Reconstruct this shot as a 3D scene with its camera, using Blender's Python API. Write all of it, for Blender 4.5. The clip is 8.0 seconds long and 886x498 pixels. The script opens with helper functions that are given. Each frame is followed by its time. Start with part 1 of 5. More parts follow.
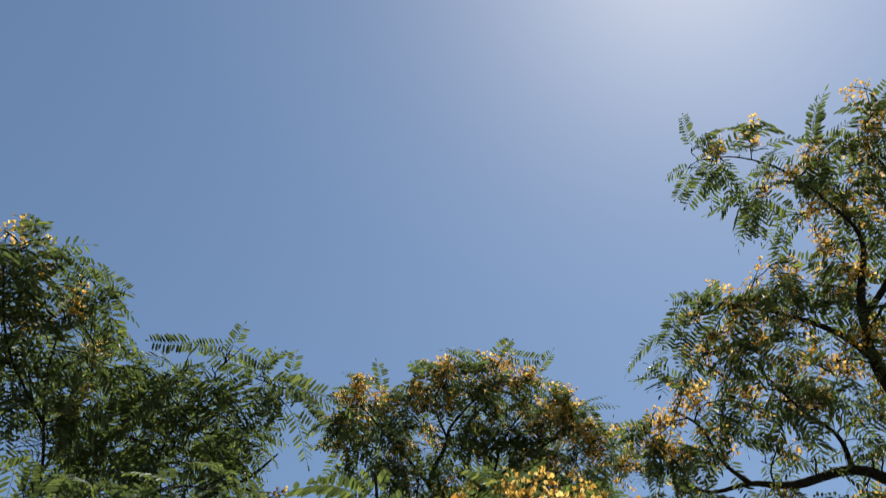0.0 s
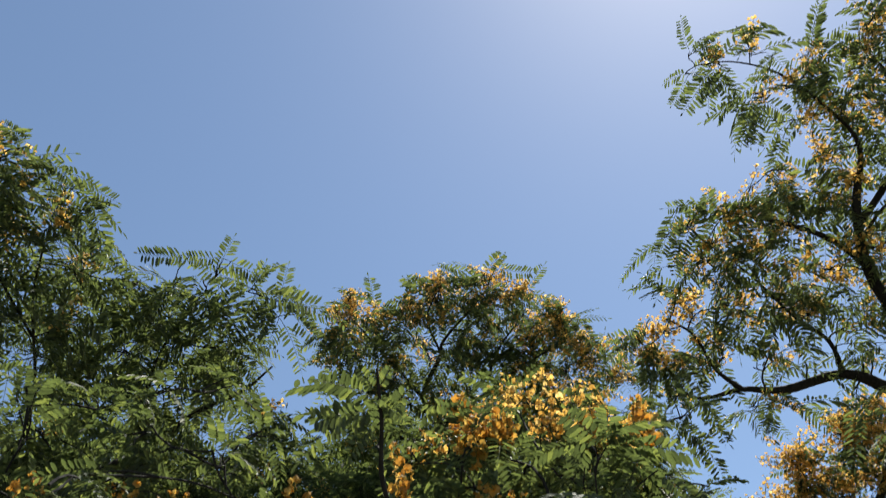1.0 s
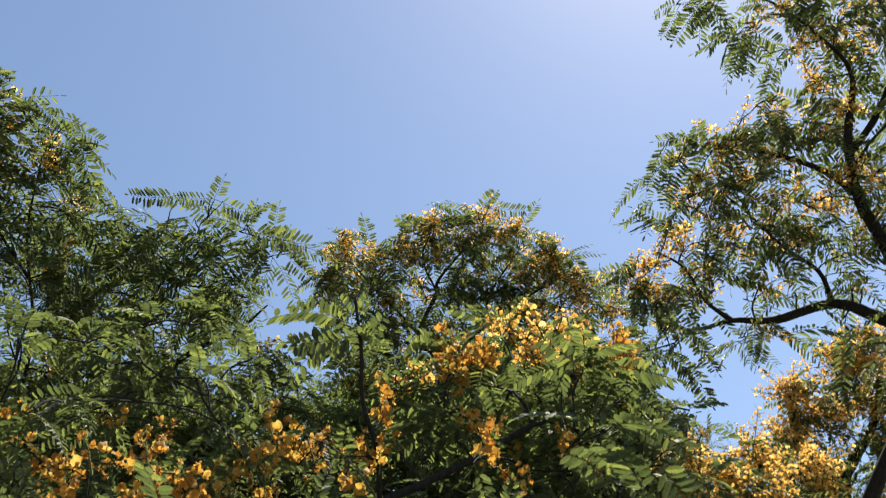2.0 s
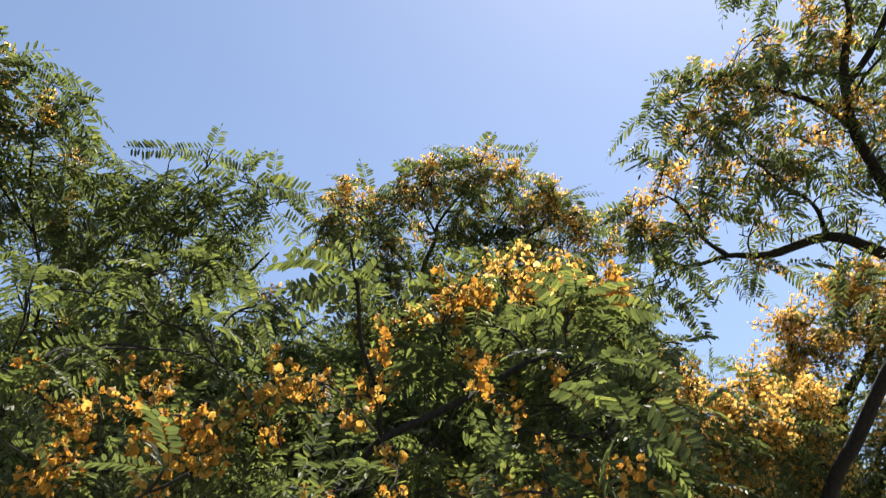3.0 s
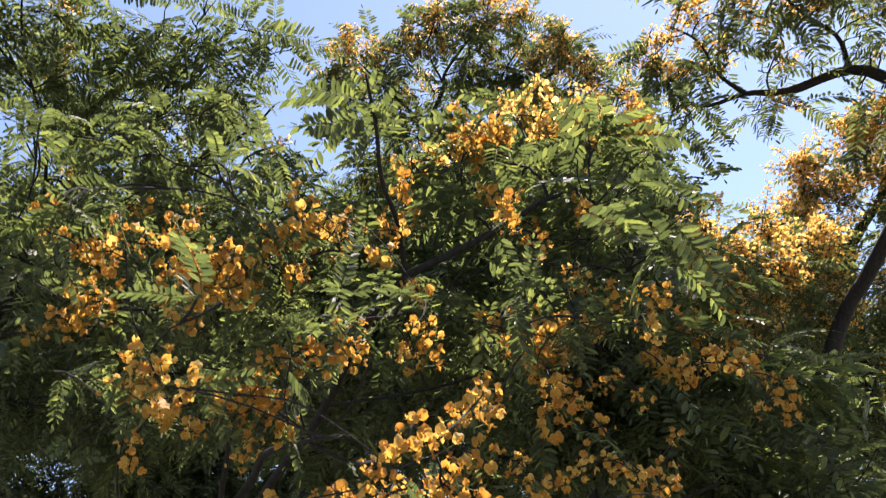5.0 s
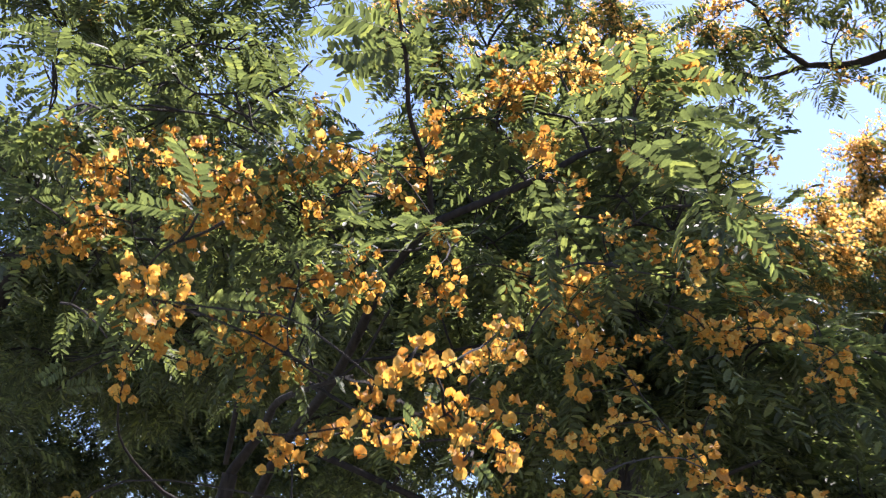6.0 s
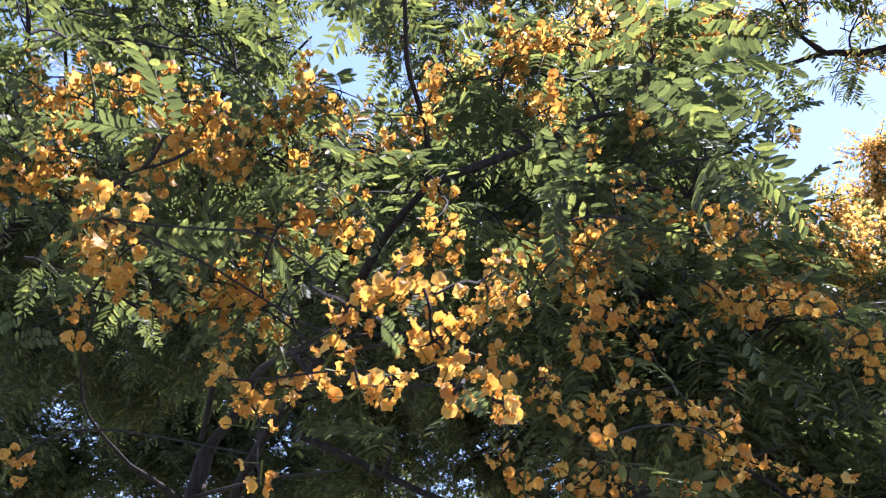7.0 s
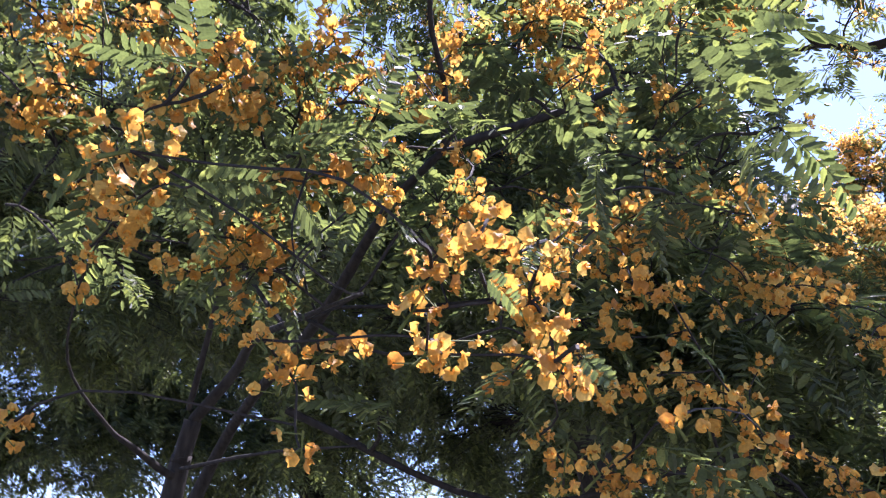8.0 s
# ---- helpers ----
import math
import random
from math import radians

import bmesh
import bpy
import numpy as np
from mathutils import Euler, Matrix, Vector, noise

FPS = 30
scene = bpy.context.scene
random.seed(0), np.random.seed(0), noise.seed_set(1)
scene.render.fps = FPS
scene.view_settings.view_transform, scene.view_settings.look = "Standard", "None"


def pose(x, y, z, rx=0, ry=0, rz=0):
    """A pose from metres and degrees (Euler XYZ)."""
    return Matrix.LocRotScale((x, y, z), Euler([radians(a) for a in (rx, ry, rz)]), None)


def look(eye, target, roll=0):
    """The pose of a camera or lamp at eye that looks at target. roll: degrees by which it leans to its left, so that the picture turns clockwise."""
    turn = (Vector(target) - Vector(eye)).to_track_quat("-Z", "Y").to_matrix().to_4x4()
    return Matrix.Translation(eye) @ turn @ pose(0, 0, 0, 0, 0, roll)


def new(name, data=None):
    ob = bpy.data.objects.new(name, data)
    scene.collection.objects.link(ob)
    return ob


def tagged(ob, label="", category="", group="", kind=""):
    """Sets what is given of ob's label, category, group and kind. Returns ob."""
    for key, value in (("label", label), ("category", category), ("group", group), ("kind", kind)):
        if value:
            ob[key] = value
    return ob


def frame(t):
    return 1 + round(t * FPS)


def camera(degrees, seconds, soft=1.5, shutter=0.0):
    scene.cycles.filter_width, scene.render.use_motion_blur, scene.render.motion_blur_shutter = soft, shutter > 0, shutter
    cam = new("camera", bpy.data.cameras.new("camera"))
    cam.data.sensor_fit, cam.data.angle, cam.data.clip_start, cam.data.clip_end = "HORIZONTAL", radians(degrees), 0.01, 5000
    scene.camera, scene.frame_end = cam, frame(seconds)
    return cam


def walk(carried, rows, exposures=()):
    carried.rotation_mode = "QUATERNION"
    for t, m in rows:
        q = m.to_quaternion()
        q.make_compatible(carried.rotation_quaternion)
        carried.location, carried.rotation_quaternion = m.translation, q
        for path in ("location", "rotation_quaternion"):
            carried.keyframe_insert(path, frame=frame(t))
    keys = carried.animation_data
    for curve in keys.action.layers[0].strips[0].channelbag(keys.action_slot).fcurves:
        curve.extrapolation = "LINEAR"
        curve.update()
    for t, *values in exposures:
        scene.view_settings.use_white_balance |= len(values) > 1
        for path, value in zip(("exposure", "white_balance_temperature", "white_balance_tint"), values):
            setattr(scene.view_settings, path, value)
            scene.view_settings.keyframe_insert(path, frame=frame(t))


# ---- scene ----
cam = camera(57.0, 8.0, soft=1.2, shutter=0.5)
# seconds, eye, heading to the left, pitch above the level, roll
PATH = [
    (0, -0.002, -0.076, 1.642, -0.34, 49.67, 0.39),
    (0.5, -0.031, -0.016, 1.640, -1.43, 47.22, -0.77),
    (1, -0.036, 0.020, 1.634, -1.84, 44.61, -1.36),
    (1.5, 0.009, 0.035, 1.619, -1.22, 42.42, -1.14),
    (2.8, 0.052, 0.002, 1.547, -0.66, 37.97, -2.99),
    (3, 0.063, -0.007, 1.560, -0.34, 36.86, -2.89),
    (3.5, 0.066, -0.027, 1.561, 0.34, 34.17, -2.75),
    (4, 0.047, -0.007, 1.540, 0.39, 31.81, -2.97),
    (4.5, 0.021, 0.019, 1.556, 0.16, 29.28, -4.48),
    (4.7, 0.008, 0.038, 1.534, 0.20, 28.48, -4.69),
    (5.8, 0.036, 0.178, 1.517, 3.13, 25.96, -1.03),
    (6, 0.038, 0.220, 1.495, 3.94, 26.80, -0.23),
    (6.5, 0.063, 0.329, 1.459, 5.40, 28.10, -0.04),
    (7, 0.038, 0.384, 1.464, 4.13, 27.60, 1.00),
    (7.5, -0.034, 0.435, 1.448, 2.05, 27.61, 0.53),
    (8, -0.082, 0.470, 1.477, 0.48, 26.46, 1.98),
]
walk(cam, [(t, pose(x, y, z, 90 + up, 0, turn) @ pose(0, 0, 0, 0, 0, roll)) for t, x, y, z, turn, up, roll in PATH],
     exposures=[(0.0, 1.01, 6400, 4), (1.0, 1.33, 6500, 6), (3.0, 1.85, 6950, 12), (4.5, 2.10, 6850, 18), (6.0, 2.48, 6150, 26), (6.5, 2.54, 5950, 28), (8.0, 2.70, 5650, 35)])

# ---- daylight: a high sun ahead of the camera, clear sky ----
SUN_UP, SUN_TURN = 67.0, 43.0          # elevation; degrees from +y towards +x
world = bpy.data.worlds.new("sky")
scene.world = world
world.use_nodes = True
sky = world.node_tree.nodes.new("ShaderNodeTexSky")
sky.sky_type, sky.sun_disc = "NISHITA", False
sky.sun_elevation, sky.sun_rotation = radians(SUN_UP), radians(SUN_TURN)
sky.air_density, sky.dust_density, sky.ozone_density = 1.0, 0.35, 1.0
back = world.node_tree.nodes["Background"]
back.inputs[1].default_value = 0.06
world.node_tree.links.new(sky.outputs[0], back.inputs[0])
sun_data = bpy.data.lights.new("sun", "SUN")
sun_data.energy, sun_data.angle, sun_data.color = 3.8, radians(0.55), (1.0, 0.95, 0.86)
sun_lamp = new("sun", sun_data)
toward = Vector((math.sin(radians(SUN_TURN)) * math.cos(radians(SUN_UP)),
                 math.cos(radians(SUN_TURN)) * math.cos(radians(SUN_UP)), math.sin(radians(SUN_UP))))
sun_lamp.matrix_world = look(toward * 30, (0, 0, 0))


# ---- materials ----
def shader(name):
    mat = bpy.data.materials.new(name)
    mat.use_nodes = True
    tree = mat.node_tree
    return mat, tree, tree.nodes["Principled BSDF"], tree.nodes["Material Output"]


def node(tree, kind, **inputs):
    made = tree.nodes.new(kind)
    for key, value in inputs.items():
        made.inputs[key.replace("_", " ")].default_value = value
    return made


def ramp(tree, source, stops):
    made = tree.nodes.new("ShaderNodeValToRGB")
    while len(made.color_ramp.elements) < len(stops):
        made.color_ramp.elements.new(0.5)
    for el, (at, colour) in zip(made.color_ramp.elements, stops):
        el.position, el.color = at, (*colour, 1)
    tree.links.new(source, made.inputs[0])
    return made.outputs[0]


def blend(tree, kind, factor, a, b):
    made = tree.nodes.new("ShaderNodeMix")
    made.data_type, made.blend_type = "RGBA", kind
    for socket, value in ((made.inputs[0], factor), (made.inputs[6], a), (made.inputs[7], b)):
        if isinstance(value, bpy.types.NodeSocket):
            tree.links.new(value, socket)
        else:
            socket.default_value = value
    return made.outputs[2]


def chance(tree):
    """A random value that differs from piece to piece, whether a piece is an object or an island of a mesh."""
    island = tree.nodes.new("ShaderNodeNewGeometry").outputs["Random Per Island"]
    single = tree.nodes.new("ShaderNodeObjectInfo").outputs["Random"]
    total = tree.nodes.new("ShaderNodeMath")
    total.operation = "ADD"
    tree.links.new(island, total.inputs[0]), tree.links.new(single, total.inputs[1])
    part_of = tree.nodes.new("ShaderNodeMath")
    part_of.operation = "FRACT"
    tree.links.new(total.outputs[0], part_of.inputs[0])
    return part_of.outputs[0]


def petal_like(name, stops, glow, through_share, rough, vein, coat=0.5):
    """A thin living surface: gloss on top, and light that passes through it."""
    mat, tree, bsdf, out = shader(name)
    base = ramp(tree, chance(tree), stops)
    grain = node(tree, "ShaderNodeTexNoise", Scale=vein, Detail=3.0)
    place = tree.nodes.new("ShaderNodeTexCoord")
    tree.links.new(place.outputs["Object"], grain.inputs["Vector"])
    broad = node(tree, "ShaderNodeTexNoise", Scale=3.0, Detail=2.0)
    tree.links.new(place.outputs["Object"], broad.inputs["Vector"])
    base = blend(tree, "MULTIPLY", 0.55, base, ramp(tree, grain.outputs[0], [(0.3, (0.55, 0.55, 0.5)), (0.7, (1.15, 1.15, 1.1))]))
    base = blend(tree, "MULTIPLY", 0.5, base, ramp(tree, broad.outputs[0], [(0.35, (0.7, 0.72, 0.6)), (0.65, (1.2, 1.15, 1.05))]))
    tree.links.new(base, bsdf.inputs["Base Color"])
    bsdf.inputs["Roughness"].default_value, bsdf.inputs["Specular IOR Level"].default_value = rough, coat
    bump = node(tree, "ShaderNodeBump", Strength=0.35, Distance=0.002)
    tree.links.new(grain.outputs[0], bump.inputs["Height"]), tree.links.new(bump.outputs[0], bsdf.inputs["Normal"])
    lit = tree.nodes.new("ShaderNodeBsdfTranslucent")
    tree.links.new(blend(tree, "MULTIPLY", 1.0, base, (*glow, 1)), lit.inputs[0])
    mix = tree.nodes.new("ShaderNodeMixShader")
    mix.inputs[0].default_value = through_share
    tree.links.new(bsdf.outputs[0], mix.inputs[1]), tree.links.new(lit.outputs[0], mix.inputs[2])
    tree.links.new(mix.outputs[0], out.inputs[0])
    return mat


LEAF = petal_like("leaf", [(0.0, (0.038, 0.048, 0.032)), (0.45, (0.058, 0.074, 0.045)), (0.8, (0.089, 0.110, 0.062)), (1.0, (0.15, 0.168, 0.078))],
                  (2.04, 2.1, 1.02), 0.44, 0.56, 160.0, 0.26)
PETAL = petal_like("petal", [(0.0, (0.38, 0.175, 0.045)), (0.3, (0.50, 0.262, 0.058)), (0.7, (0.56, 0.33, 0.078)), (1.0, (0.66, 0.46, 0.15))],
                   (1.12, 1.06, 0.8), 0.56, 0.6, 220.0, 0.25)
# paler copy of the petal for farther sprays: backlight brightness put into the colour
PALE_LIT_PETAL = petal_like("pale_lit_petal", [(0.0, (0.52, 0.30, 0.08)), (0.3, (0.67, 0.42, 0.12)), (0.7, (0.74, 0.50, 0.17)), (1.0, (0.82, 0.65, 0.34))],
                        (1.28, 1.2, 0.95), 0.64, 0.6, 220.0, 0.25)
HEART = petal_like("petal_heart", [(0.0, (0.55, 0.23, 0.03)), (0.5, (0.72, 0.33, 0.04)), (1.0, (0.80, 0.45, 0.08))],
                   (1.05, 0.95, 0.7), 0.45, 0.6, 220.0, 0.25)
STALK = petal_like("green_stalk", [(0.0, (0.06, 0.08, 0.02)), (1.0, (0.12, 0.13, 0.04))], (1, 1, 1), 0.1, 0.75, 120.0, 0.15)


def bark_material():
    mat, tree, bsdf, out = shader("bark")
    place = tree.nodes.new("ShaderNodeTexCoord").outputs["Object"]
    stretch = node(tree, "ShaderNodeMapping", Scale=(1, 1, 0.25))
    tree.links.new(place, stretch.inputs[0])
    fine = node(tree, "ShaderNodeTexNoise", Scale=90.0, Detail=5.0)
    plates = node(tree, "ShaderNodeTexVoronoi", Scale=40.0)
    stains = node(tree, "ShaderNodeTexNoise", Scale=5.0, Detail=2.0)
    for some in (fine, plates):
        tree.links.new(stretch.outputs[0], some.inputs["Vector"])
    tree.links.new(place, stains.inputs["Vector"])
    colour = ramp(tree, fine.outputs[0], [(0.3, (0.008, 0.0065, 0.006)), (0.7, (0.026, 0.022, 0.019))])
    colour = blend(tree, "MIX", ramp(tree, stains.outputs[0], [(0.5, (0, 0, 0)), (0.75, (0.5, 0.5, 0.5))]), colour, (0.026, 0.025, 0.024, 1))
    tree.links.new(colour, bsdf.inputs["Base Color"])
    bsdf.inputs["Roughness"].default_value, bsdf.inputs["Specular IOR Level"].default_value = 0.9, 0.2
    height = blend(tree, "ADD", 0.6, fine.outputs[1], plates.outputs[0])
    bump = node(tree, "ShaderNodeBump", Strength=0.7, Distance=0.006)
    tree.links.new(height, bump.inputs["Height"]), tree.links.new(bump.outputs[0], bsdf.inputs["Normal"])
    return mat


BARK = bark_material()


def ground_material():
    mat, tree, bsdf, out = shader("dry_grass_and_earth")
    place = tree.nodes.new("ShaderNodeTexCoord").outputs["Object"]
    broad = node(tree, "ShaderNodeTexNoise", Scale=0.6, Detail=4.0)
    fine = node(tree, "ShaderNodeTexNoise", Scale=35.0, Detail=5.0)
    for some in (broad, fine):
        tree.links.new(place, some.inputs["Vector"])
    earth = ramp(tree, fine.outputs[0], [(0.3, (0.125, 0.114, 0.098)), (0.7, (0.24, 0.222, 0.195))])
    grass = ramp(tree, fine.outputs[0], [(0.3, (0.07, 0.072, 0.05)), (0.7, (0.155, 0.152, 0.105))])
    tree.links.new(blend(tree, "MIX", ramp(tree, broad.outputs[0], [(0.5, (0, 0, 0)), (0.66, (1, 1, 1))]), grass, earth), bsdf.inputs["Base Color"])
    bsdf.inputs["Roughness"].default_value = 0.95
    bump = node(tree, "ShaderNodeBump", Strength=0.8, Distance=0.03)
    tree.links.new(fine.outputs[0], bump.inputs["Height"]), tree.links.new(bump.outputs[0], bsdf.inputs["Normal"])
    return mat


GROUND = ground_material()


# ---- meshes from arrays ----
def sheet(name, verts, faces, mats, slots=None):
    mesh = bpy.data.meshes.new(name)
    mesh.from_pydata(verts, [], faces)
    for mat in mats:
        mesh.materials.append(mat)
    if slots is not None:
        mesh.polygons.foreach_set("material_index", np.asarray(slots, dtype=np.int32))
    mesh.update()
    return mesh


def part(name, mesh, parent, label="", kind=""):
    ob = new(name, mesh)
    ob.parent = parent
    ob.matrix_parent_inverse = Matrix.Translation(parent.location).inverted()
    return tagged(ob, label=label, kind=kind)


class Stock:
    """Gathers pieces that become one mesh."""

    def __init__(self):
        self.verts, self.faces, self.slots, self.count = [], [], [], 0

    def add(self, verts, faces, slots):
        self.verts.append(np.asarray(verts, float))
        self.faces += [tuple(i + self.count for i in face) for face in faces]
        self.slots += slots
        self.count += len(verts)

    def mesh(self, name, mats, smooth=False):
        made = sheet(name, np.concatenate(self.verts).tolist(), self.faces, mats, self.slots)
        if smooth:
            made.polygons.foreach_set("use_smooth", [True] * len(made.polygons))
        return made


def tube(points, radii, sides=5, rough=0.0, rng=random):
    """A tapered tube along points, closed at its end."""
    points = [Vector(p) for p in points]
    verts, faces = [], []
    side = None
    for n, (p, r) in enumerate(zip(points, radii)):
        along = (points[min(n + 1, len(points) - 1)] - points[max(n - 1, 0)]).normalized()
        if side is None:
            side = along.orthogonal().normalized()
        side = (side - along * side.dot(along)).normalized()
        other = along.cross(side)
        for k in range(sides):
            a = 2 * math.pi * k / sides
            s = r * (1 + rough * rng.uniform(-1, 1))
            verts.append(p + side * math.cos(a) * s + other * math.sin(a) * s)
        if n:
            lo, hi = (n - 1) * sides, n * sides
            faces += [(lo + k, lo + (k + 1) % sides, hi + (k + 1) % sides, hi + k) for k in range(sides)]
    faces.append(tuple(range(len(verts) - sides, len(verts))))
    return [tuple(v) for v in verts], faces


def bent(points, steps=5):
    """A smooth line through points (x, y, z, radius)."""
    pts = [np.array(p, float) for p in points]
    pts = [2 * pts[0] - pts[1], *pts, 2 * pts[-1] - pts[-2]]
    out = []
    for a, b, c, d in zip(pts, pts[1:], pts[2:], pts[3:]):
        for k in range(steps):
            t = k / steps
            out.append(0.5 * (2 * b + (c - a) * t + (2 * a - 5 * b + 4 * c - d) * t * t + (3 * b - a - 3 * c + d) * t ** 3))
    out.append(pts[-2])
    return [(p[0], p[1], p[2], max(p[3], 0.0015)) for p in out]


# ---- one compound leaf: a stalk along +x with pairs of oval leaflets ----
def leaf_shape(rng, fine, length=0.26, pairs=9, far=False, slim=0.105):
    stock = Stock()
    droop = rng.uniform(0.25, 0.8)
    sway = rng.uniform(-0.12, 0.12)
    spine = lambda s: Vector((length * s * (1 - 0.12 * droop * s), length * sway * s * s, -length * droop * s * s * 0.8))
    stops = (0, 0.5, 1) if far else (0, 0.25, 0.5, 0.75, 1)
    v, f = tube([spine(s) for s in stops], [0.0016 - 0.001 * s for s in stops], 3)
    stock.add(v, f, [1] * len(f))
    spots = []
    for n in range(pairs):
        s = 0.18 + 0.8 * n / pairs
        for hand in (-1, 1):
            spots.append((s + rng.uniform(-0.012, 0.012) + 0.016 * hand, hand))
    spots.append((1.0, 0))
    fold_all = rng.uniform(-0.15, 0.35)
    for s, hand in spots:
        if rng.random() < 0.05:
            continue
        size = length * 0.185 * (0.78 + 0.5 * math.sin(math.pi * min(s * 0.9 + 0.1, 1))) * rng.uniform(0.85, 1.08)
        wide = size * slim * rng.uniform(0.88, 1.15)
        ahead = (spine(min(s + 0.05, 1.0)) - spine(s - 0.05)).normalized()
        out = Vector((0, hand, 0)) if hand else ahead
        along = (out + ahead * rng.uniform(0.35, 0.7) + Vector((0, 0, -fold_all + rng.uniform(-0.22, 0.22)))).normalized()
        across = along.cross(Vector((rng.uniform(-0.2, 0.2), rng.uniform(-0.2, 0.2), 1))).normalized()
        up = across.cross(along)
        p0 = spine(min(s, 1.0))
        lift, curl = rng.uniform(0.1, 0.5) * wide, rng.uniform(-0.02, 0.14) * size

        def at(d, w, h=0.0):
            return p0 + along * (size * d) + across * (wide * w) + up * (h * lift - curl * d * d)

        if fine:
            v = [at(0.04, 0), at(0.36, 0), at(0.72, 0), at(1.0, 0), at(0.22, 0.8, 1), at(0.6, 1.0, 1), at(0.88, 0.55, 0.7),
                 at(0.22, -0.8, 1), at(0.6, -1.0, 1), at(0.88, -0.55, 0.7)]
            f = [(0, 1, 4), (1, 2, 5, 4), (2, 6, 5), (2, 3, 6), (0, 7, 1), (1, 7, 8, 2), (2, 8, 9), (2, 9, 3)]
        elif far:
            v = [at(0.04, 0), at(0.55, 1.15, 1), at(1.0, 0), at(0.55, -1.15, 1)]
            f = [(0, 3, 2, 1)]
        else:
            v = [at(0.04, 0), at(1.0, 0), at(0.3, 0.95, 1), at(0.78, 0.85, 1), at(0.3, -0.95, 1), at(0.78, -0.85, 1)]
            f = [(0, 1, 3, 2), (0, 4, 5, 1)]
        stock.add(v, f, [0] * len(f))
    return stock


# ---- one pea-like flower: a ruffled back petal, two cupped wings and a keel; it faces +y, its back petal stands along +z ----
def flower_shape(rng, size, fine):
    stock = Stock()
    half = size * 0.5
    steps, rings = (13, (0.38, 0.72, 1.0)) if fine else (7, (1.0,))
    lean, phase, waves = rng.uniform(-0.15, 0.5), rng.uniform(0, 6.28), rng.choice((4, 5, 6))
    notch = rng.uniform(0.06, 0.2)
    verts = [Vector((0, 0, 0))]
    for ring in rings:
        for k in range(steps):
            a = math.pi * (-0.42 + 1.84 * k / (steps - 1))
            r = half * ring * (1 - notch * math.exp(-((a - math.pi / 2) / 0.22) ** 2) + 0.05 * math.sin(waves * a + phase)) * rng.uniform(0.96, 1.04)
            frill = half * ring ** 2 * (0.2 * math.sin(waves * a + phase) + rng.uniform(-0.09, 0.09))
            back = half * (lean * ring ** 1.5 - 0.38 * ring ** 2 * abs(math.cos(a)) + 0.12 * math.sin(math.pi * ring))
            verts.append(Vector((math.cos(a) * r, back + frill, (math.sin(a) + 0.42 * min(1.0, ring * 1.2)) * r)))
    faces = [(0, 1 + k, 2 + k) for k in range(steps - 1)]
    for n in range(len(rings) - 1):
        lo, hi = 1 + n * steps, 1 + (n + 1) * steps
        faces += [(lo + k, hi + k, hi + k + 1, lo + k + 1) for k in range(steps - 1)]
    stock.add(verts, faces, [2 if fine and k < steps - 1 else 0 for k in range(len(faces))])
    for hand in (-1, 1):
        wide, drop, ring = rng.uniform(0.5, 0.75), rng.uniform(0.0, 0.45), 9 if fine else 5
        spot = lambda u, w, h: Vector((hand * half * (0.06 + w * wide), half * u, half * (h - drop * u)))
        centre, edge, middle = spot(0.42, 0.3, -0.16), [], []
        for k in range(ring):
            a = 2 * math.pi * k / ring
            edge.append(spot(0.46 + 0.5 * math.cos(a), 0.4 + 0.42 * math.sin(a), 0.15 * math.sin(3 * a + phase) + 0.12 + rng.uniform(-0.08, 0.08)))
            middle.append(centre.lerp(edge[-1], 0.6) + Vector((0, 0, -0.1 * half)))
        if fine:
            faces = [(0, 1 + k, 1 + (k + 1) % ring) for k in range(ring)]
            faces += [(1 + k, 1 + ring + k, 1 + ring + (k + 1) % ring, 1 + (k + 1) % ring) for k in range(ring)]
            stock.add([centre, *middle, *edge], faces, [0] * len(faces))
        else:
            stock.add(edge, [tuple(range(ring))], [0])
    verts = [Vector((0, -0.3 * half, -0.05 * half)), Vector((0.15 * half, 0.2 * half, -0.02 * half)), Vector((0, 0.55 * half, 0.1 * half)),
             Vector((-0.15 * half, 0.2 * half, -0.02 * half)), Vector((0, 0.2 * half, -0.24 * half))]
    stock.add(verts, [(0, 1, 4), (0, 4, 3), (1, 2, 4), (4, 2, 3)], [2] * 4)
    verts = [Vector((0, -0.55 * half, 0)), Vector((0.13 * half, -0.1 * half, 0.1 * half)), Vector((-0.13 * half, -0.1 * half, 0.1 * half)), Vector((0, -0.1 * half, -0.16 * half))]
    stock.add(verts, [(0, 1, 2), (0, 2, 3), (0, 3, 1)], [1] * 3)
    return stock


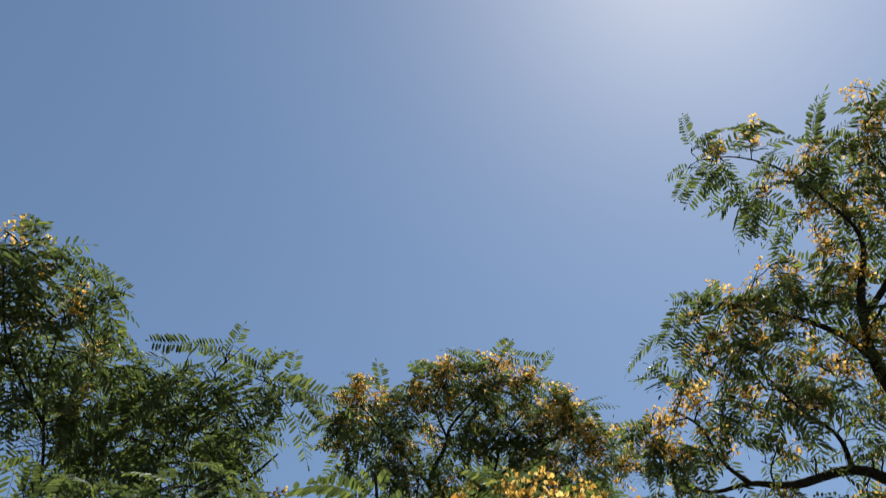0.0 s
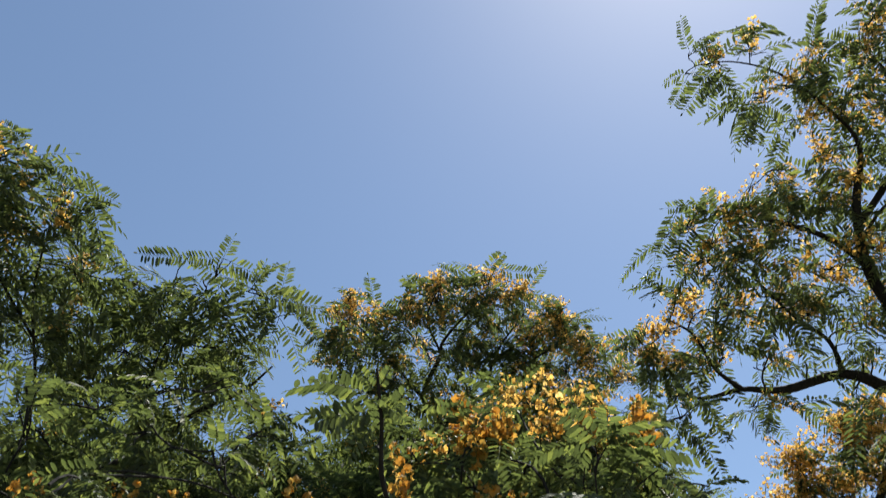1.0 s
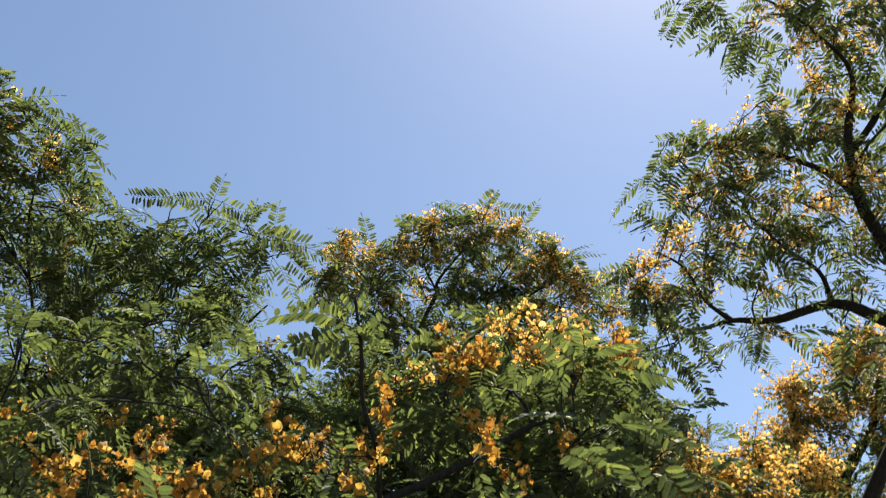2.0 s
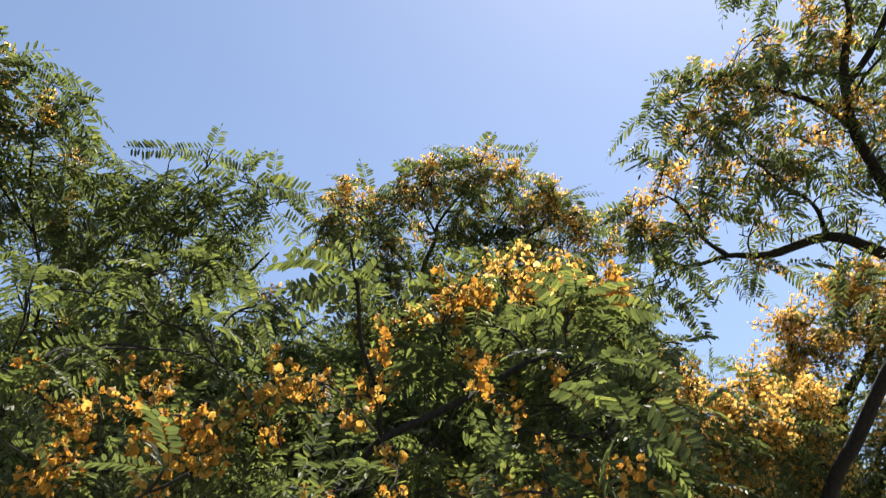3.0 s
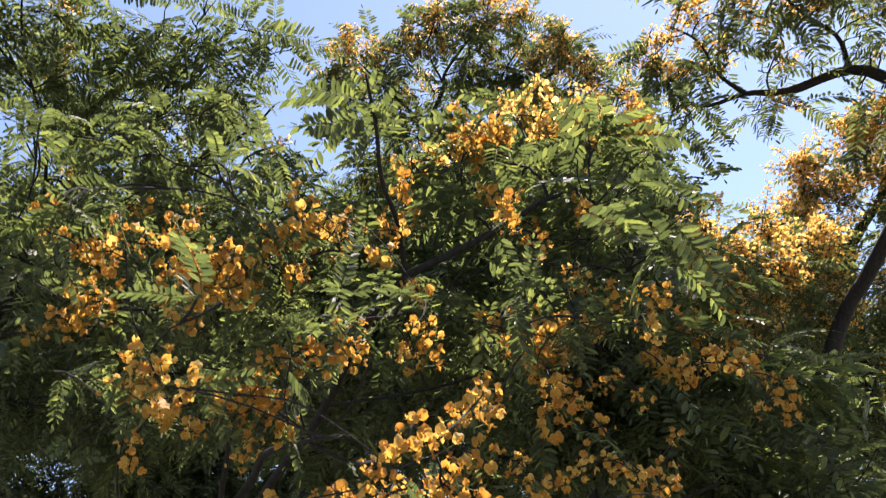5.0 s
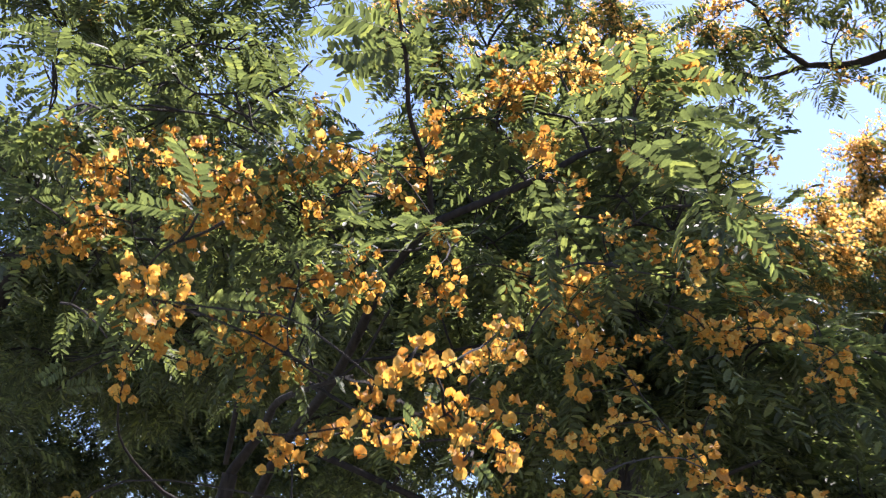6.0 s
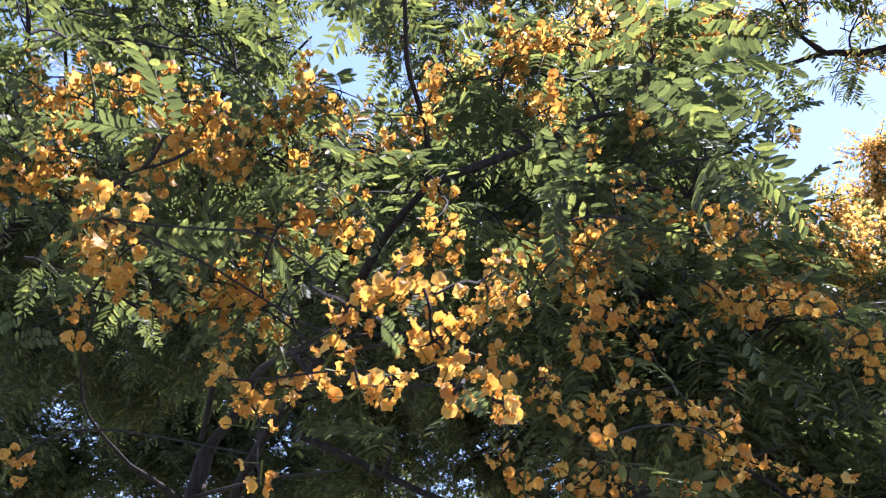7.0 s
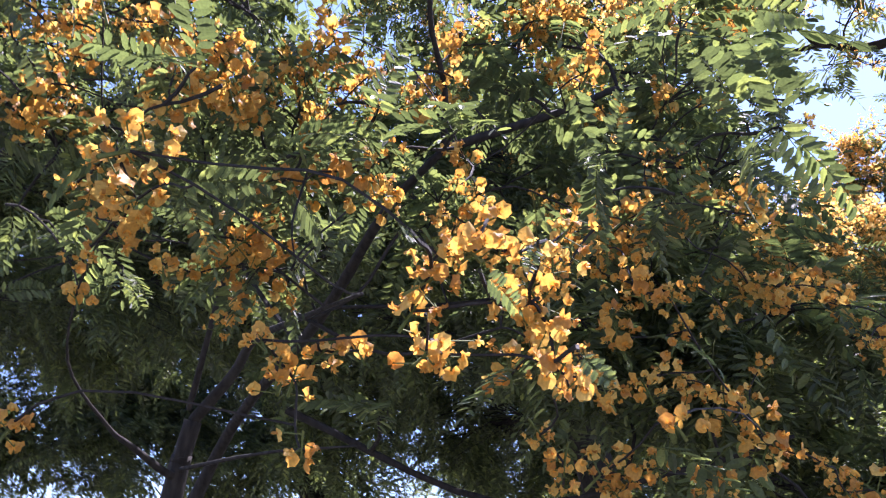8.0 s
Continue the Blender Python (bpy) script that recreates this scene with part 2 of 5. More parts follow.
# ---- a spray of flowers on a thin stalk along +z: the stalk, and where its flowers sit ----
def spray_shape(rng, flowers, length, size, spread=1.75):
    stock, seats = Stock(), []
    bend = (rng.uniform(-0.25, 0.25), rng.uniform(-0.25, 0.25))
    spine = lambda s: Vector((bend[0] * length * s * s, bend[1] * length * s * s, length * s))
    v, f = tube([spine(s) for s in (0, 0.35, 0.7, 1)], [0.002, 0.0016, 0.0012, 0.0008], 4)
    stock.add(v, f, [1] * len(f))
    for n in range(flowers):
        s = 0.1 + 0.9 * (n + rng.random()) / flowers
        a = n * 2.4 + rng.uniform(-0.6, 0.6)
        reach = size * rng.uniform(0.5, spread) * (1.3 - 0.75 * s)
        root, side = spine(s), Vector((math.cos(a), math.sin(a), 0))
        c = root + side * reach + Vector((0, 0, rng.uniform(0.0, 0.6) * size))
        v, f = tube([root, c], [0.0009, 0.0007], 3)
        stock.add(v, f, [1] * len(f))
        face = (side + Vector((rng.uniform(-0.7, 0.7), rng.uniform(-0.7, 0.7), rng.uniform(-0.4, 0.6)))).normalized()
        up = Vector((rng.uniform(-0.4, 0.4), rng.uniform(-0.4, 0.4), 1))
        right = face.cross(up).normalized()
        turn = Matrix((right, face, right.cross(face))).transposed()
        grown = rng.choice((0.5, 0.8, 0.9, 1.0, 1.0, 1.1, 1.2)) * (1.1 - 0.35 * s) * size / 0.025
        seats.append((Matrix.LocRotScale(c, turn.to_quaternion(), (grown,) * 3), rng.randrange(8)))
    return stock, seats


shape_rng = random.Random(11)
LEAF_FINE = [leaf_shape(shape_rng, True, 0.26, 8 + n % 4, slim=0.17) for n in range(8)]
LEAF_PLAIN = {near: [leaf_shape(shape_rng, False, 0.26, (8 if near else 9) + n % 4, slim=0.17 if near else 0.11) for n in range(8)] for near in (True, False)}
LEAF_FAR = [leaf_shape(shape_rng, False, 0.26, 10 + n % 4, True, slim=0.14) for n in range(8)]
LEAF_MESH = {near: [s.mesh("leaf", [LEAF, STALK]) for s in some] for near, some in ((True, LEAF_FINE), (False, LEAF_PLAIN[False]))}
FLOWER_FINE = [flower_shape(shape_rng, 0.025, True).mesh("flower", [PETAL, STALK, HEART], True) for n in range(8)]
FLOWER_PLAIN = [flower_shape(shape_rng, 0.025, False) for n in range(8)]
SPRAYS = [spray_shape(shape_rng, 5 + 3 * n, 0.03 + 0.014 * n, 0.019, 1.3) for n in range(5)] + [spray_shape(shape_rng, 10 + 2 * n, 0.06 + 0.014 * n, 0.025) for n in range(7)]
FAR_SPRAYS = SPRAYS[:5] + [spray_shape(shape_rng, 16 + 2 * n, 0.09 + 0.014 * n, 0.024) for n in range(7)]
SPRAY_STALK = [stock.mesh("blossom", [PETAL, STALK]) for stock, seats in SPRAYS]


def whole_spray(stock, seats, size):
    """The same spray as one light mesh with the paler, backlit-looking petal, for sprays farther off."""
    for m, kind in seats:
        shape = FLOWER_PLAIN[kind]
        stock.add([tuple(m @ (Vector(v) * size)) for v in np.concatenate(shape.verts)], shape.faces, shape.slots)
    return stock.mesh("blossom", [PALE_LIT_PETAL, STALK, HEART])


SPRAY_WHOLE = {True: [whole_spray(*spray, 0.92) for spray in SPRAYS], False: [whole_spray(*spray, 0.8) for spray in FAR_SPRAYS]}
LEAF_ARRAYS = {far: [(np.concatenate(s.verts), s.faces, s.slots) for s in some] for far, some in (("near", LEAF_PLAIN[True]), ("mid", LEAF_PLAIN[False]), ("far", LEAF_FAR))}
# around the camera's way no leaf may hang: the ends of a clear line and its radius
CLEAR_A, CLEAR_B, CLEAR_R = Vector((0, -0.02, 1.61)), Vector((-0.05, 0.48, 1.43)), 0.5


def off_line(p, a, b):
    return (p - a.lerp(b, max(0, min(1, (p - a).dot(b - a) / (b - a).length_squared)))).length


# a gap in the foliage below the bare forked bough
GAP_A, GAP_B, GAP_C = Vector((-0.3, 2.1, 2.24)), Vector((-0.1, 1.84, 2.38)), Vector((0.34, 1.98, 2.66))
GAPS = [(GAP_A.lerp(CLEAR_B, s), GAP_B.lerp(CLEAR_B, s), GAP_C.lerp(CLEAR_B, s), 0.045 * (1 - s)) for s in (0.03, 0.06, 0.1, 0.14, 0.19, 0.24, 0.29, 0.35)]


def clear_of(p):
    return off_line(p, CLEAR_A, CLEAR_B) > CLEAR_R and all(min(off_line(p, a, b), off_line(p, b, c)) > r for a, b, c, r in GAPS)


def basis(along, up_hint):
    x = along.normalized()
    y = up_hint.cross(x)
    y = y.normalized() if y.length > 1e-4 else x.orthogonal().normalized()
    return Matrix((x, y, x.cross(y))).transposed()


class Tree:
    """A tree: trunk, limbs, twigs, leaves and bunches of flowers. Clumps are (x, y, z, radius, bunches)."""

    def __init__(self, name, base, label, seed, leaf_size=1.0, singles=300, near=False, far=False, bloom=1.0, spray=1.0):
        self.root = tagged(new(name), label, "tree", "flowering trees")
        self.root.location = base
        self.rng = random.Random(seed)
        self.leaf_size, self.singles, self.near, self.far, self.bloom, self.spray = leaf_size, singles, near, far, bloom, spray
        self.twigs, self.leaves, self.spots, self.lines, self.bunches, self.fronds = Stock(), Stock(), [], [], [], []

    def wood(self, name, points, sides=9):
        line = bent(points)
        v, f = tube([p[:3] for p in line], [p[3] for p in line], sides, 0.07, self.rng)
        mesh = sheet(name, v, f, [BARK])
        for poly in mesh.polygons:
            poly.use_smooth = True
        part(name, mesh, self.root)
        self.lines += [(Vector(p[:3]), p[3]) for p in line]

    def twig(self, a, b, r0, r1, sag=0.06, sides=4, steps=4):
        """A thin bent stem from a to b, and its points."""
        rng, span = self.rng, (b - a).length
        off = Vector((rng.uniform(-1, 1), rng.uniform(-1, 1), rng.uniform(-0.2, 1))) * span * sag
        kink = Vector((rng.uniform(-1, 1), rng.uniform(-1, 1), rng.uniform(-1, 1))) * span * sag * 0.5
        pts = [a.lerp(b, s) + off * math.sin(math.pi * s) + kink * math.sin(2 * math.pi * s) for s in (k / steps for k in range(steps + 1))]
        if self.far:
            sides, pts = 3, pts[::2]
        last = len(pts) - 1
        v, f = tube(pts, [r0 + (r1 - r0) * k / last for k in range(last + 1)], sides)
        if self.far:
            pts = [p for p in pts for _ in (0, 1)][1:]
        self.twigs.add(v, f, [0] * len(f))
        return pts

    def clump(self, x, y, z, r, bunches, dense=1.0):
        rng, c = self.rng, Vector((x, y, z))
        root = min(self.lines, key=lambda l: (l[0] - c).length + 1.5 * max(0, l[0].z - c.z) - 2 * l[1])
        span = (root[0] - c).length
        main = self.twig(root[0], c, min(root[1] * 0.7, 0.004 + 0.006 * span), 0.003, 0.12, 5, 6)
        self.lines += [(p, 0.003) for p in main[2:]]
        want = max(1, round(6.0 * dense * (r / 0.19) ** 2.2 / self.leaf_size ** 1.5))
        bunches = math.ceil(bunches * self.bloom - self.rng.random()) if bunches else 0
        for n in range(want):
            d = Vector((rng.gauss(0, 1), rng.gauss(0, 1), rng.gauss(0.1, 1))).normalized() * r * 0.85 * rng.random() ** 0.4
            start = main[rng.choice((3, 4, 5, 6))]
            line = self.twig(start, c + d, 0.0028, 0.0016, 0.12)
            way = (line[-1] - line[-3]).normalized() if (line[-1] - line[-3]).length > 1e-5 else d.normalized()
            for k in range(rng.choice((2, 3, 3) if bunches and r < 0.05 else (3, 4, 5))):
                at = line[rng.choice((2, 3, 4, 4))]
                out = Vector((rng.gauss(0, 1), rng.gauss(0, 1), rng.gauss(-0.15, 0.4))).normalized()
                self.spots.append((at, (out + way * 0.5).normalized()))
        for n in range(bunches):
            at = c if n == 0 else c + Vector((rng.gauss(0, 1), rng.gauss(0, 1), rng.gauss(0.2, 1))).normalized() * r * rng.uniform(0.35, 1.0)
            if not clear_of(at):
                continue
            if n:
                self.twig(main[-2], at, 0.002, 0.0014)
            up = Vector((rng.uniform(-0.9, 0.9), rng.uniform(-0.9, 0.9), rng.uniform(-0.25, 0.9))).normalized()
            self.bunches.append((at - up * 0.045, up, self.spray * rng.uniform(0.8, 1.2), 5 + rng.randrange(7)))

    def raceme(self, x, y, z, reach):
        """One spray of flowers that reaches so far about a place, with the twig that bears it."""
        rng, c = self.rng, Vector((x, y, z))
        root = min(self.lines, key=lambda l: (l[0] - c).length + 1.2 * max(0, l[0].z - c.z) - 2 * l[1])
        span = (root[0] - c).length
        main = self.twig(root[0], c, min(root[1] * 0.7, 0.002 + 0.004 * span), 0.0016, 0.1, 4, 6)
        self.lines += [(p, 0.002) for p in main[3:]]
        for k in range(rng.choice((0, 0, 1, 2)) if reach > 0.025 else 0):
            out = Vector((rng.gauss(0, 1), rng.gauss(0.4, 1), rng.gauss(-0.3, 0.5))).normalized()
            self.spots.append((main[rng.choice((3, 4, 5))], out))
        up = Vector((rng.uniform(-0.7, 0.7), rng.uniform(-0.5, 0.5), rng.choice((-0.8, 0.5, 0.9)))).normalized()
        kind = sum(reach > edge for edge in (0.016, 0.023, 0.031, 0.038))
        self.bunches.append((c - up * (0.02 + 0.006 * kind), up, rng.uniform(0.9, 1.1) * (0.95 if reach < 0.025 else 1.32), kind))

    def frond(self, x, y, z, u, v, w):
        """One leaf from its foot to its tip, on a short twig."""
        a, b = Vector((x, y, z)), Vector((u, v, w))
        root = min(self.lines, key=lambda l: (l[0] - a).length + 0.8 * (l[0] - b).length)
        self.twig(root[0], a, min(root[1], 0.003), 0.0016, 0.08)
        self.fronds.append((a, b - a))

    def finish(self):
        rng = self.rng
        for at, along in self.fronds:
            turn = basis(along, Vector((rng.uniform(-0.3, 0.3), 0.75, 0.55 + rng.uniform(-0.2, 0.3))))
            ob = part("leaf", LEAF_MESH[self.near][rng.randrange(8)], self.root)
            ob.matrix_basis = Matrix.LocRotScale(at, turn.to_quaternion(), (along.length / 0.235,) * 3)
        spots = [s for s in self.spots if clear_of(s[0] + s[1] * 0.13) and clear_of(s[0] + s[1] * 0.26) and clear_of(s[0])]
        focus = (CLEAR_A + CLEAR_B) / 2
        spots.sort(key=lambda s: (s[0] - focus).length)
        for n, (at, out) in enumerate(spots):
            turn = basis(out, Vector((rng.uniform(-0.5, 0.5), rng.uniform(-0.5, 0.5), 1)))
            size = self.leaf_size * rng.uniform(0.7, 1.12)
            if n < self.singles:
                ob = part("leaf", LEAF_MESH[self.near][rng.randrange(8)], self.root)
                ob.matrix_basis = Matrix.LocRotScale(at, turn.to_quaternion(), (size,) * 3)
            else:
                v, f, slots = LEAF_ARRAYS["far" if self.far or (at - focus).length > 4.95 else "near" if self.near else "mid"][rng.randrange(8)]
                self.leaves.add(v @ (np.array(turn).T * size) + np.array(at), f, slots)
        if self.leaves.count:
            part("foliage", self.leaves.mesh("foliage", [LEAF, STALK]), self.root, kind="stuff")
        part("twig", self.twigs.mesh("twig", [BARK]), self.root, kind="stuff")
        self.bunches.sort(key=lambda s: (s[0] - focus).length)
        for n, (at, up, size, kind) in enumerate(self.bunches):
            single = self.near and n < 130
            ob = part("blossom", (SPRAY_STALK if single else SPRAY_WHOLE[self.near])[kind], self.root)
            ob.matrix_basis = Matrix.LocRotScale(at, up.to_track_quat("Z", "Y"), (size,) * 3)
            for m, shape in SPRAYS[kind][1] if single else ():
                flower = new("flower", FLOWER_FINE[shape])
                flower.parent, flower.matrix_basis = ob, m
        return self


# ---- the ground ----
def ground_sheet():
    steps, reach = 60, 1500.0
    grid = [math.copysign(abs(k / steps * 2 - 1) ** 4 * reach, k - steps / 2) for k in range(steps + 1)]
    verts = [(x, y, 0.04 * noise.noise((x * 0.7, y * 0.7, 0))) for x in grid for y in grid]
    faces = [(a * (steps + 1) + b, (a + 1) * (steps + 1) + b, (a + 1) * (steps + 1) + b + 1, a * (steps + 1) + b + 1) for a in range(steps) for b in range(steps)]
    tagged(new("ground", sheet("ground", verts, faces, [GROUND])), "dry grass and bare earth under the trees", "ground", kind="structure")


ground_sheet()


# ---- the trees ----
# tall tree with green feathery leaves and yellow-orange blossom
middle_tree = Tree('flowering_tree', (0.9, 4.4, 0.0), 'tall tree with green feathery leaves and yellow-orange blossom', 21, leaf_size=0.95, singles=300, bloom=2.2)
middle_tree.wood('trunk', [(0.9, 4.4, -0.1, 0.13), (0.8, 4.35, 1.6, 0.11), (0.13, 4.05, 3.8, 0.0358), (0.1, 3.89, 4.07, 0.0215)])
middle_tree.wood('limb', [(0.07, 3.88, 4.08, 0.0167), (-0.04, 3.79, 4.22, 0.0131), (0.05, 3.58, 4.33, 0.0105), (0.07, 3.53, 4.4, 0.0082), (0.25, 3.39, 4.55, 0.0035)])
middle_tree.wood('limb', [(-0.04, 3.8, 4.2, 0.0108), (-0.14, 3.65, 4.24, 0.007), (-0.27, 3.48, 4.29, 0.0057), (-0.41, 3.37, 4.41, 0.0034)])
middle_tree.wood('limb', [(0.07, 3.88, 4.08, 0.0143), (0.3, 3.77, 4.22, 0.0096), (0.52, 3.67, 4.34, 0.0072), (0.74, 3.57, 4.42, 0.0036)])
middle_tree.wood('limb', [(0.05, 3.57, 4.35, 0.007), (-0.02, 3.46, 4.49, 0.0047), (0.03, 3.36, 4.6, 0.0035)])
middle_tree.wood('limb', [(0.3, 3.77, 4.22, 0.0084), (0.36, 3.64, 4.39, 0.006), (0.52, 3.49, 4.56, 0.0036)])
for c in [(-0.47, 3.37, 4.4, 0.128, 6), (-0.3, 3.38, 4.41, 0.11, 4), (-0.14, 3.38, 4.42, 0.11, 4), (0.04, 3.4, 4.56, 0.14, 6), (0.26, 3.37, 4.58, 0.125, 4), (0.39, 3.37, 4.57, 0.112, 4), (0.58, 3.53, 4.51, 0.134, 6), (0.74, 3.53, 4.47, 0.134, 7), (0.87, 3.6, 4.33, 0.115, 6), (0.23, 3.53, 4.39, 0.187, 3), (-0.01, 3.59, 4.32, 0.156, 2), (0.49, 3.67, 4.34, 0.207, 4), (-0.26, 3.61, 4.29, 0.187, 3), (-0.44, 3.58, 4.3, 0.14, 3), (0.75, 3.76, 4.33, 0.195, 4), (1.0, 3.72, 4.3, 0.117, 4), (-0.2, 3.72, 4.14, 0.156, 2)]:
    middle_tree.clump(*c, dense=1.4)
for c in [(0.08, 3.75, 4.09, 0.156, 2)]:
    middle_tree.clump(*c, dense=1.4)
for c in [(0.32, 3.31, 4.64, 0.062, 2), (0.03, 3.34, 4.63, 0.056, 2), (0.49, 3.35, 4.58, 0.062, 3), (-0.44, 3.29, 4.5, 0.055, 3), (0.69, 3.46, 4.56, 0.057, 4)]:
    middle_tree.clump(*c, dense=1.2)
for c in [(-0.34, 3.99, 4.07, 0.26, 2), (0.31, 4.09, 4.11, 0.299, 2), (0.75, 4.15, 4.12, 0.305, 3), (1.16, 4.17, 4.12, 0.277, 3), (1.24, 4.29, 3.88, 0.277, 3), (0.01, 4.32, 3.94, 0.339, 2), (0.48, 4.46, 3.85, 0.381, 2), (0.97, 4.46, 3.68, 0.381, 3)]:
    middle_tree.clump(*c, dense=1.2)
for c in [(-0.1, 4.4, 4.17, 0.381, 1), (0.5, 4.61, 3.78, 0.416, 2), (-0.03, 4.74, 3.56, 0.45, 1), (-1.39, 4.53, 3.72, 0.389, 1), (0.98, 4.65, 3.54, 0.416, 2), (0.95, 4.85, 3.05, 0.45, 1), (0.32, 4.94, 3.04, 0.45, 1), (-0.36, 4.92, 3.06, 0.45, 0), (-1.05, 4.84, 3.27, 0.424, 0), (-1.66, 4.81, 3.14, 0.396, 0), (-0.71, 5.01, 2.61, 0.45, 0), (0.02, 5.09, 2.51, 0.45, 0), (0.68, 5.05, 2.51, 0.45, 0)]:
    middle_tree.clump(*c, dense=1.6)
for c in [(0.12, 3.40, 4.75, -0.12, 3.46, 4.66), (0.23, 3.41, 4.74, 0.04, 3.38, 4.75), (0.35, 3.35, 4.78, 0.56, 3.37, 4.71), (0.45, 3.41, 4.71, 0.54, 3.52, 4.55), (-0.38, 3.48, 4.64, -0.58, 3.53, 4.52), (0.01, 3.45, 4.70, -0.08, 3.54, 4.57), (0.79, 3.49, 4.56, 0.90, 3.59, 4.36), (-0.50, 3.61, 4.47, -0.62, 3.68, 4.32)]:
    middle_tree.frond(*c)
# hidden filling behind the crown's front, added to shade the foliage below
for c in [(0.23, 5.37, 4.29, 0.33, 0), (-0.47, 4.86, 3.73, 0.32, 0), (-0.08, 3.91, 3.21, 0.40, 0), (1.07, 4.39, 3.73, 0.30, 0), (1.29, 5.22, 4.37, 0.38, 0), (0.24, 4.56, 3.61, 0.37, 0), (0.94, 4.22, 3.32, 0.29, 0), (-0.79, 4.42, 3.31, 0.29, 0), (-1.18, 5.45, 3.63, 0.36, 0), (-0.64, 5.10, 4.32, 0.41, 0), (0.02, 5.29, 3.47, 0.41, 0), (0.80, 5.07, 4.06, 0.35, 0), (1.30, 5.43, 3.79, 0.35, 0), (0.42, 4.92, 3.10, 0.35, 0), (-0.21, 4.53, 3.24, 0.36, 0), (0.80, 4.52, 2.89, 0.39, 0), (0.46, 4.01, 3.55, 0.29, 0), (-0.61, 5.14, 3.19, 0.29, 0)]:
    middle_tree.clump(*c, dense=1.7)
for c in [(0.99, 5.16, 3.08, 0.30, 0), (-0.26, 4.23, 2.76, 0.32, 0), (0.69, 5.60, 4.06, 0.35, 0), (0.55, 4.01, 2.89, 0.35, 0), (1.36, 5.17, 3.35, 0.29, 0), (-0.89, 5.53, 3.09, 0.30, 0), (0.71, 5.20, 3.54, 0.30, 0), (0.30, 4.80, 4.08, 0.32, 0), (-0.98, 4.88, 3.56, 0.36, 0), (-0.09, 5.56, 4.61, 0.32, 0), (-0.20, 5.05, 2.94, 0.29, 0), (-0.69, 5.29, 3.79, 0.29, 0), (0.85, 5.57, 4.56, 0.29, 0), (0.98, 4.78, 3.48, 0.30, 0), (-0.88, 4.25, 3.84, 0.39, 0), (-0.85, 3.92, 2.92, 0.36, 0)]:
    middle_tree.clump(*c, dense=1.7)
middle_tree.finish()

# leaning tree with dark forked limbs, airy feathery leaves and yellow blossom
leaning_tree = Tree('flowering_tree', (0.95, 4.6, 0.0), 'leaning tree with dark forked limbs, airy feathery leaves and yellow blossom', 22, leaf_size=0.95, singles=300, bloom=1.7)
leaning_tree.wood('trunk', [(0.95, 4.6, -0.1, 0.075), (1.15, 4.5, 1.2, 0.06), (1.83, 3.95, 2.77, 0.0397), (2.01, 3.69, 3.09, 0.0358), (2.16, 3.43, 3.34, 0.032), (2.25, 3.17, 3.46, 0.029)])
leaning_tree.wood('limb', [(2.26, 3.06, 3.6, 0.0335), (2.03, 3.01, 3.71, 0.0284), (1.83, 2.97, 3.76, 0.0234), (1.59, 3.06, 3.74, 0.0189), (1.4, 3.07, 3.75, 0.0125), (1.24, 3.14, 3.75, 0.0083), (1.13, 3.15, 3.8, 0.0062)])
leaning_tree.wood('limb', [(2.25, 3.04, 3.64, 0.0313), (2.07, 2.8, 3.96, 0.0284), (1.95, 2.65, 4.13, 0.0237), (1.89, 2.45, 4.29, 0.0192), (1.89, 2.24, 4.47, 0.0105), (1.71, 2.09, 4.56, 0.0072), (1.53, 2.02, 4.7, 0.0048), (1.35, 2.02, 4.79, 0.0034), (1.2, 2.06, 4.82, 0.0024)])
leaning_tree.wood('limb', [(1.9, 2.5, 4.24, 0.017), (2.04, 2.4, 4.39, 0.0153), (2.09, 2.17, 4.54, 0.0109), (1.99, 1.99, 4.72, 0.0065)])
leaning_tree.wood('limb', [(1.83, 2.97, 3.76, 0.0128), (1.76, 2.86, 3.86, 0.0095), (1.61, 2.8, 3.96, 0.0073), (1.44, 2.7, 4.1, 0.0051), (1.24, 2.61, 4.23, 0.003)])
leaning_tree.wood('limb', [(1.4, 3.07, 3.75, 0.0125), (1.28, 3.01, 3.82, 0.0082), (1.18, 2.9, 3.93, 0.0061), (1.05, 2.88, 4.02, 0.0041)])
leaning_tree.wood('limb', [(1.97, 2.66, 4.11, 0.0194), (1.82, 2.59, 4.21, 0.0149), (1.61, 2.53, 4.26, 0.0104), (1.39, 2.55, 4.36, 0.0062)])
for c in [(1.27, 2.03, 4.81, 0.066, 1), (1.42, 1.95, 4.8, 0.1, 1), (1.48, 2.12, 4.66, 0.111, 1), (1.71, 2.01, 4.74, 0.108, 3), (1.92, 1.95, 4.79, 0.116, 5), (1.98, 2.14, 4.63, 0.16, 5), (1.67, 2.14, 4.54, 0.116, 3), (1.55, 2.2, 4.57, 0.083, 0), (1.79, 2.29, 4.5, 0.114, 3), (1.16, 2.57, 4.3, 0.081, 2), (1.33, 2.49, 4.3, 0.108, 4), (1.2, 2.69, 4.16, 0.103, 3), (1.4, 2.6, 4.15, 0.122, 4), (1.61, 2.53, 4.26, 0.116, 3)]:
    leaning_tree.clump(*c, dense=1.3)
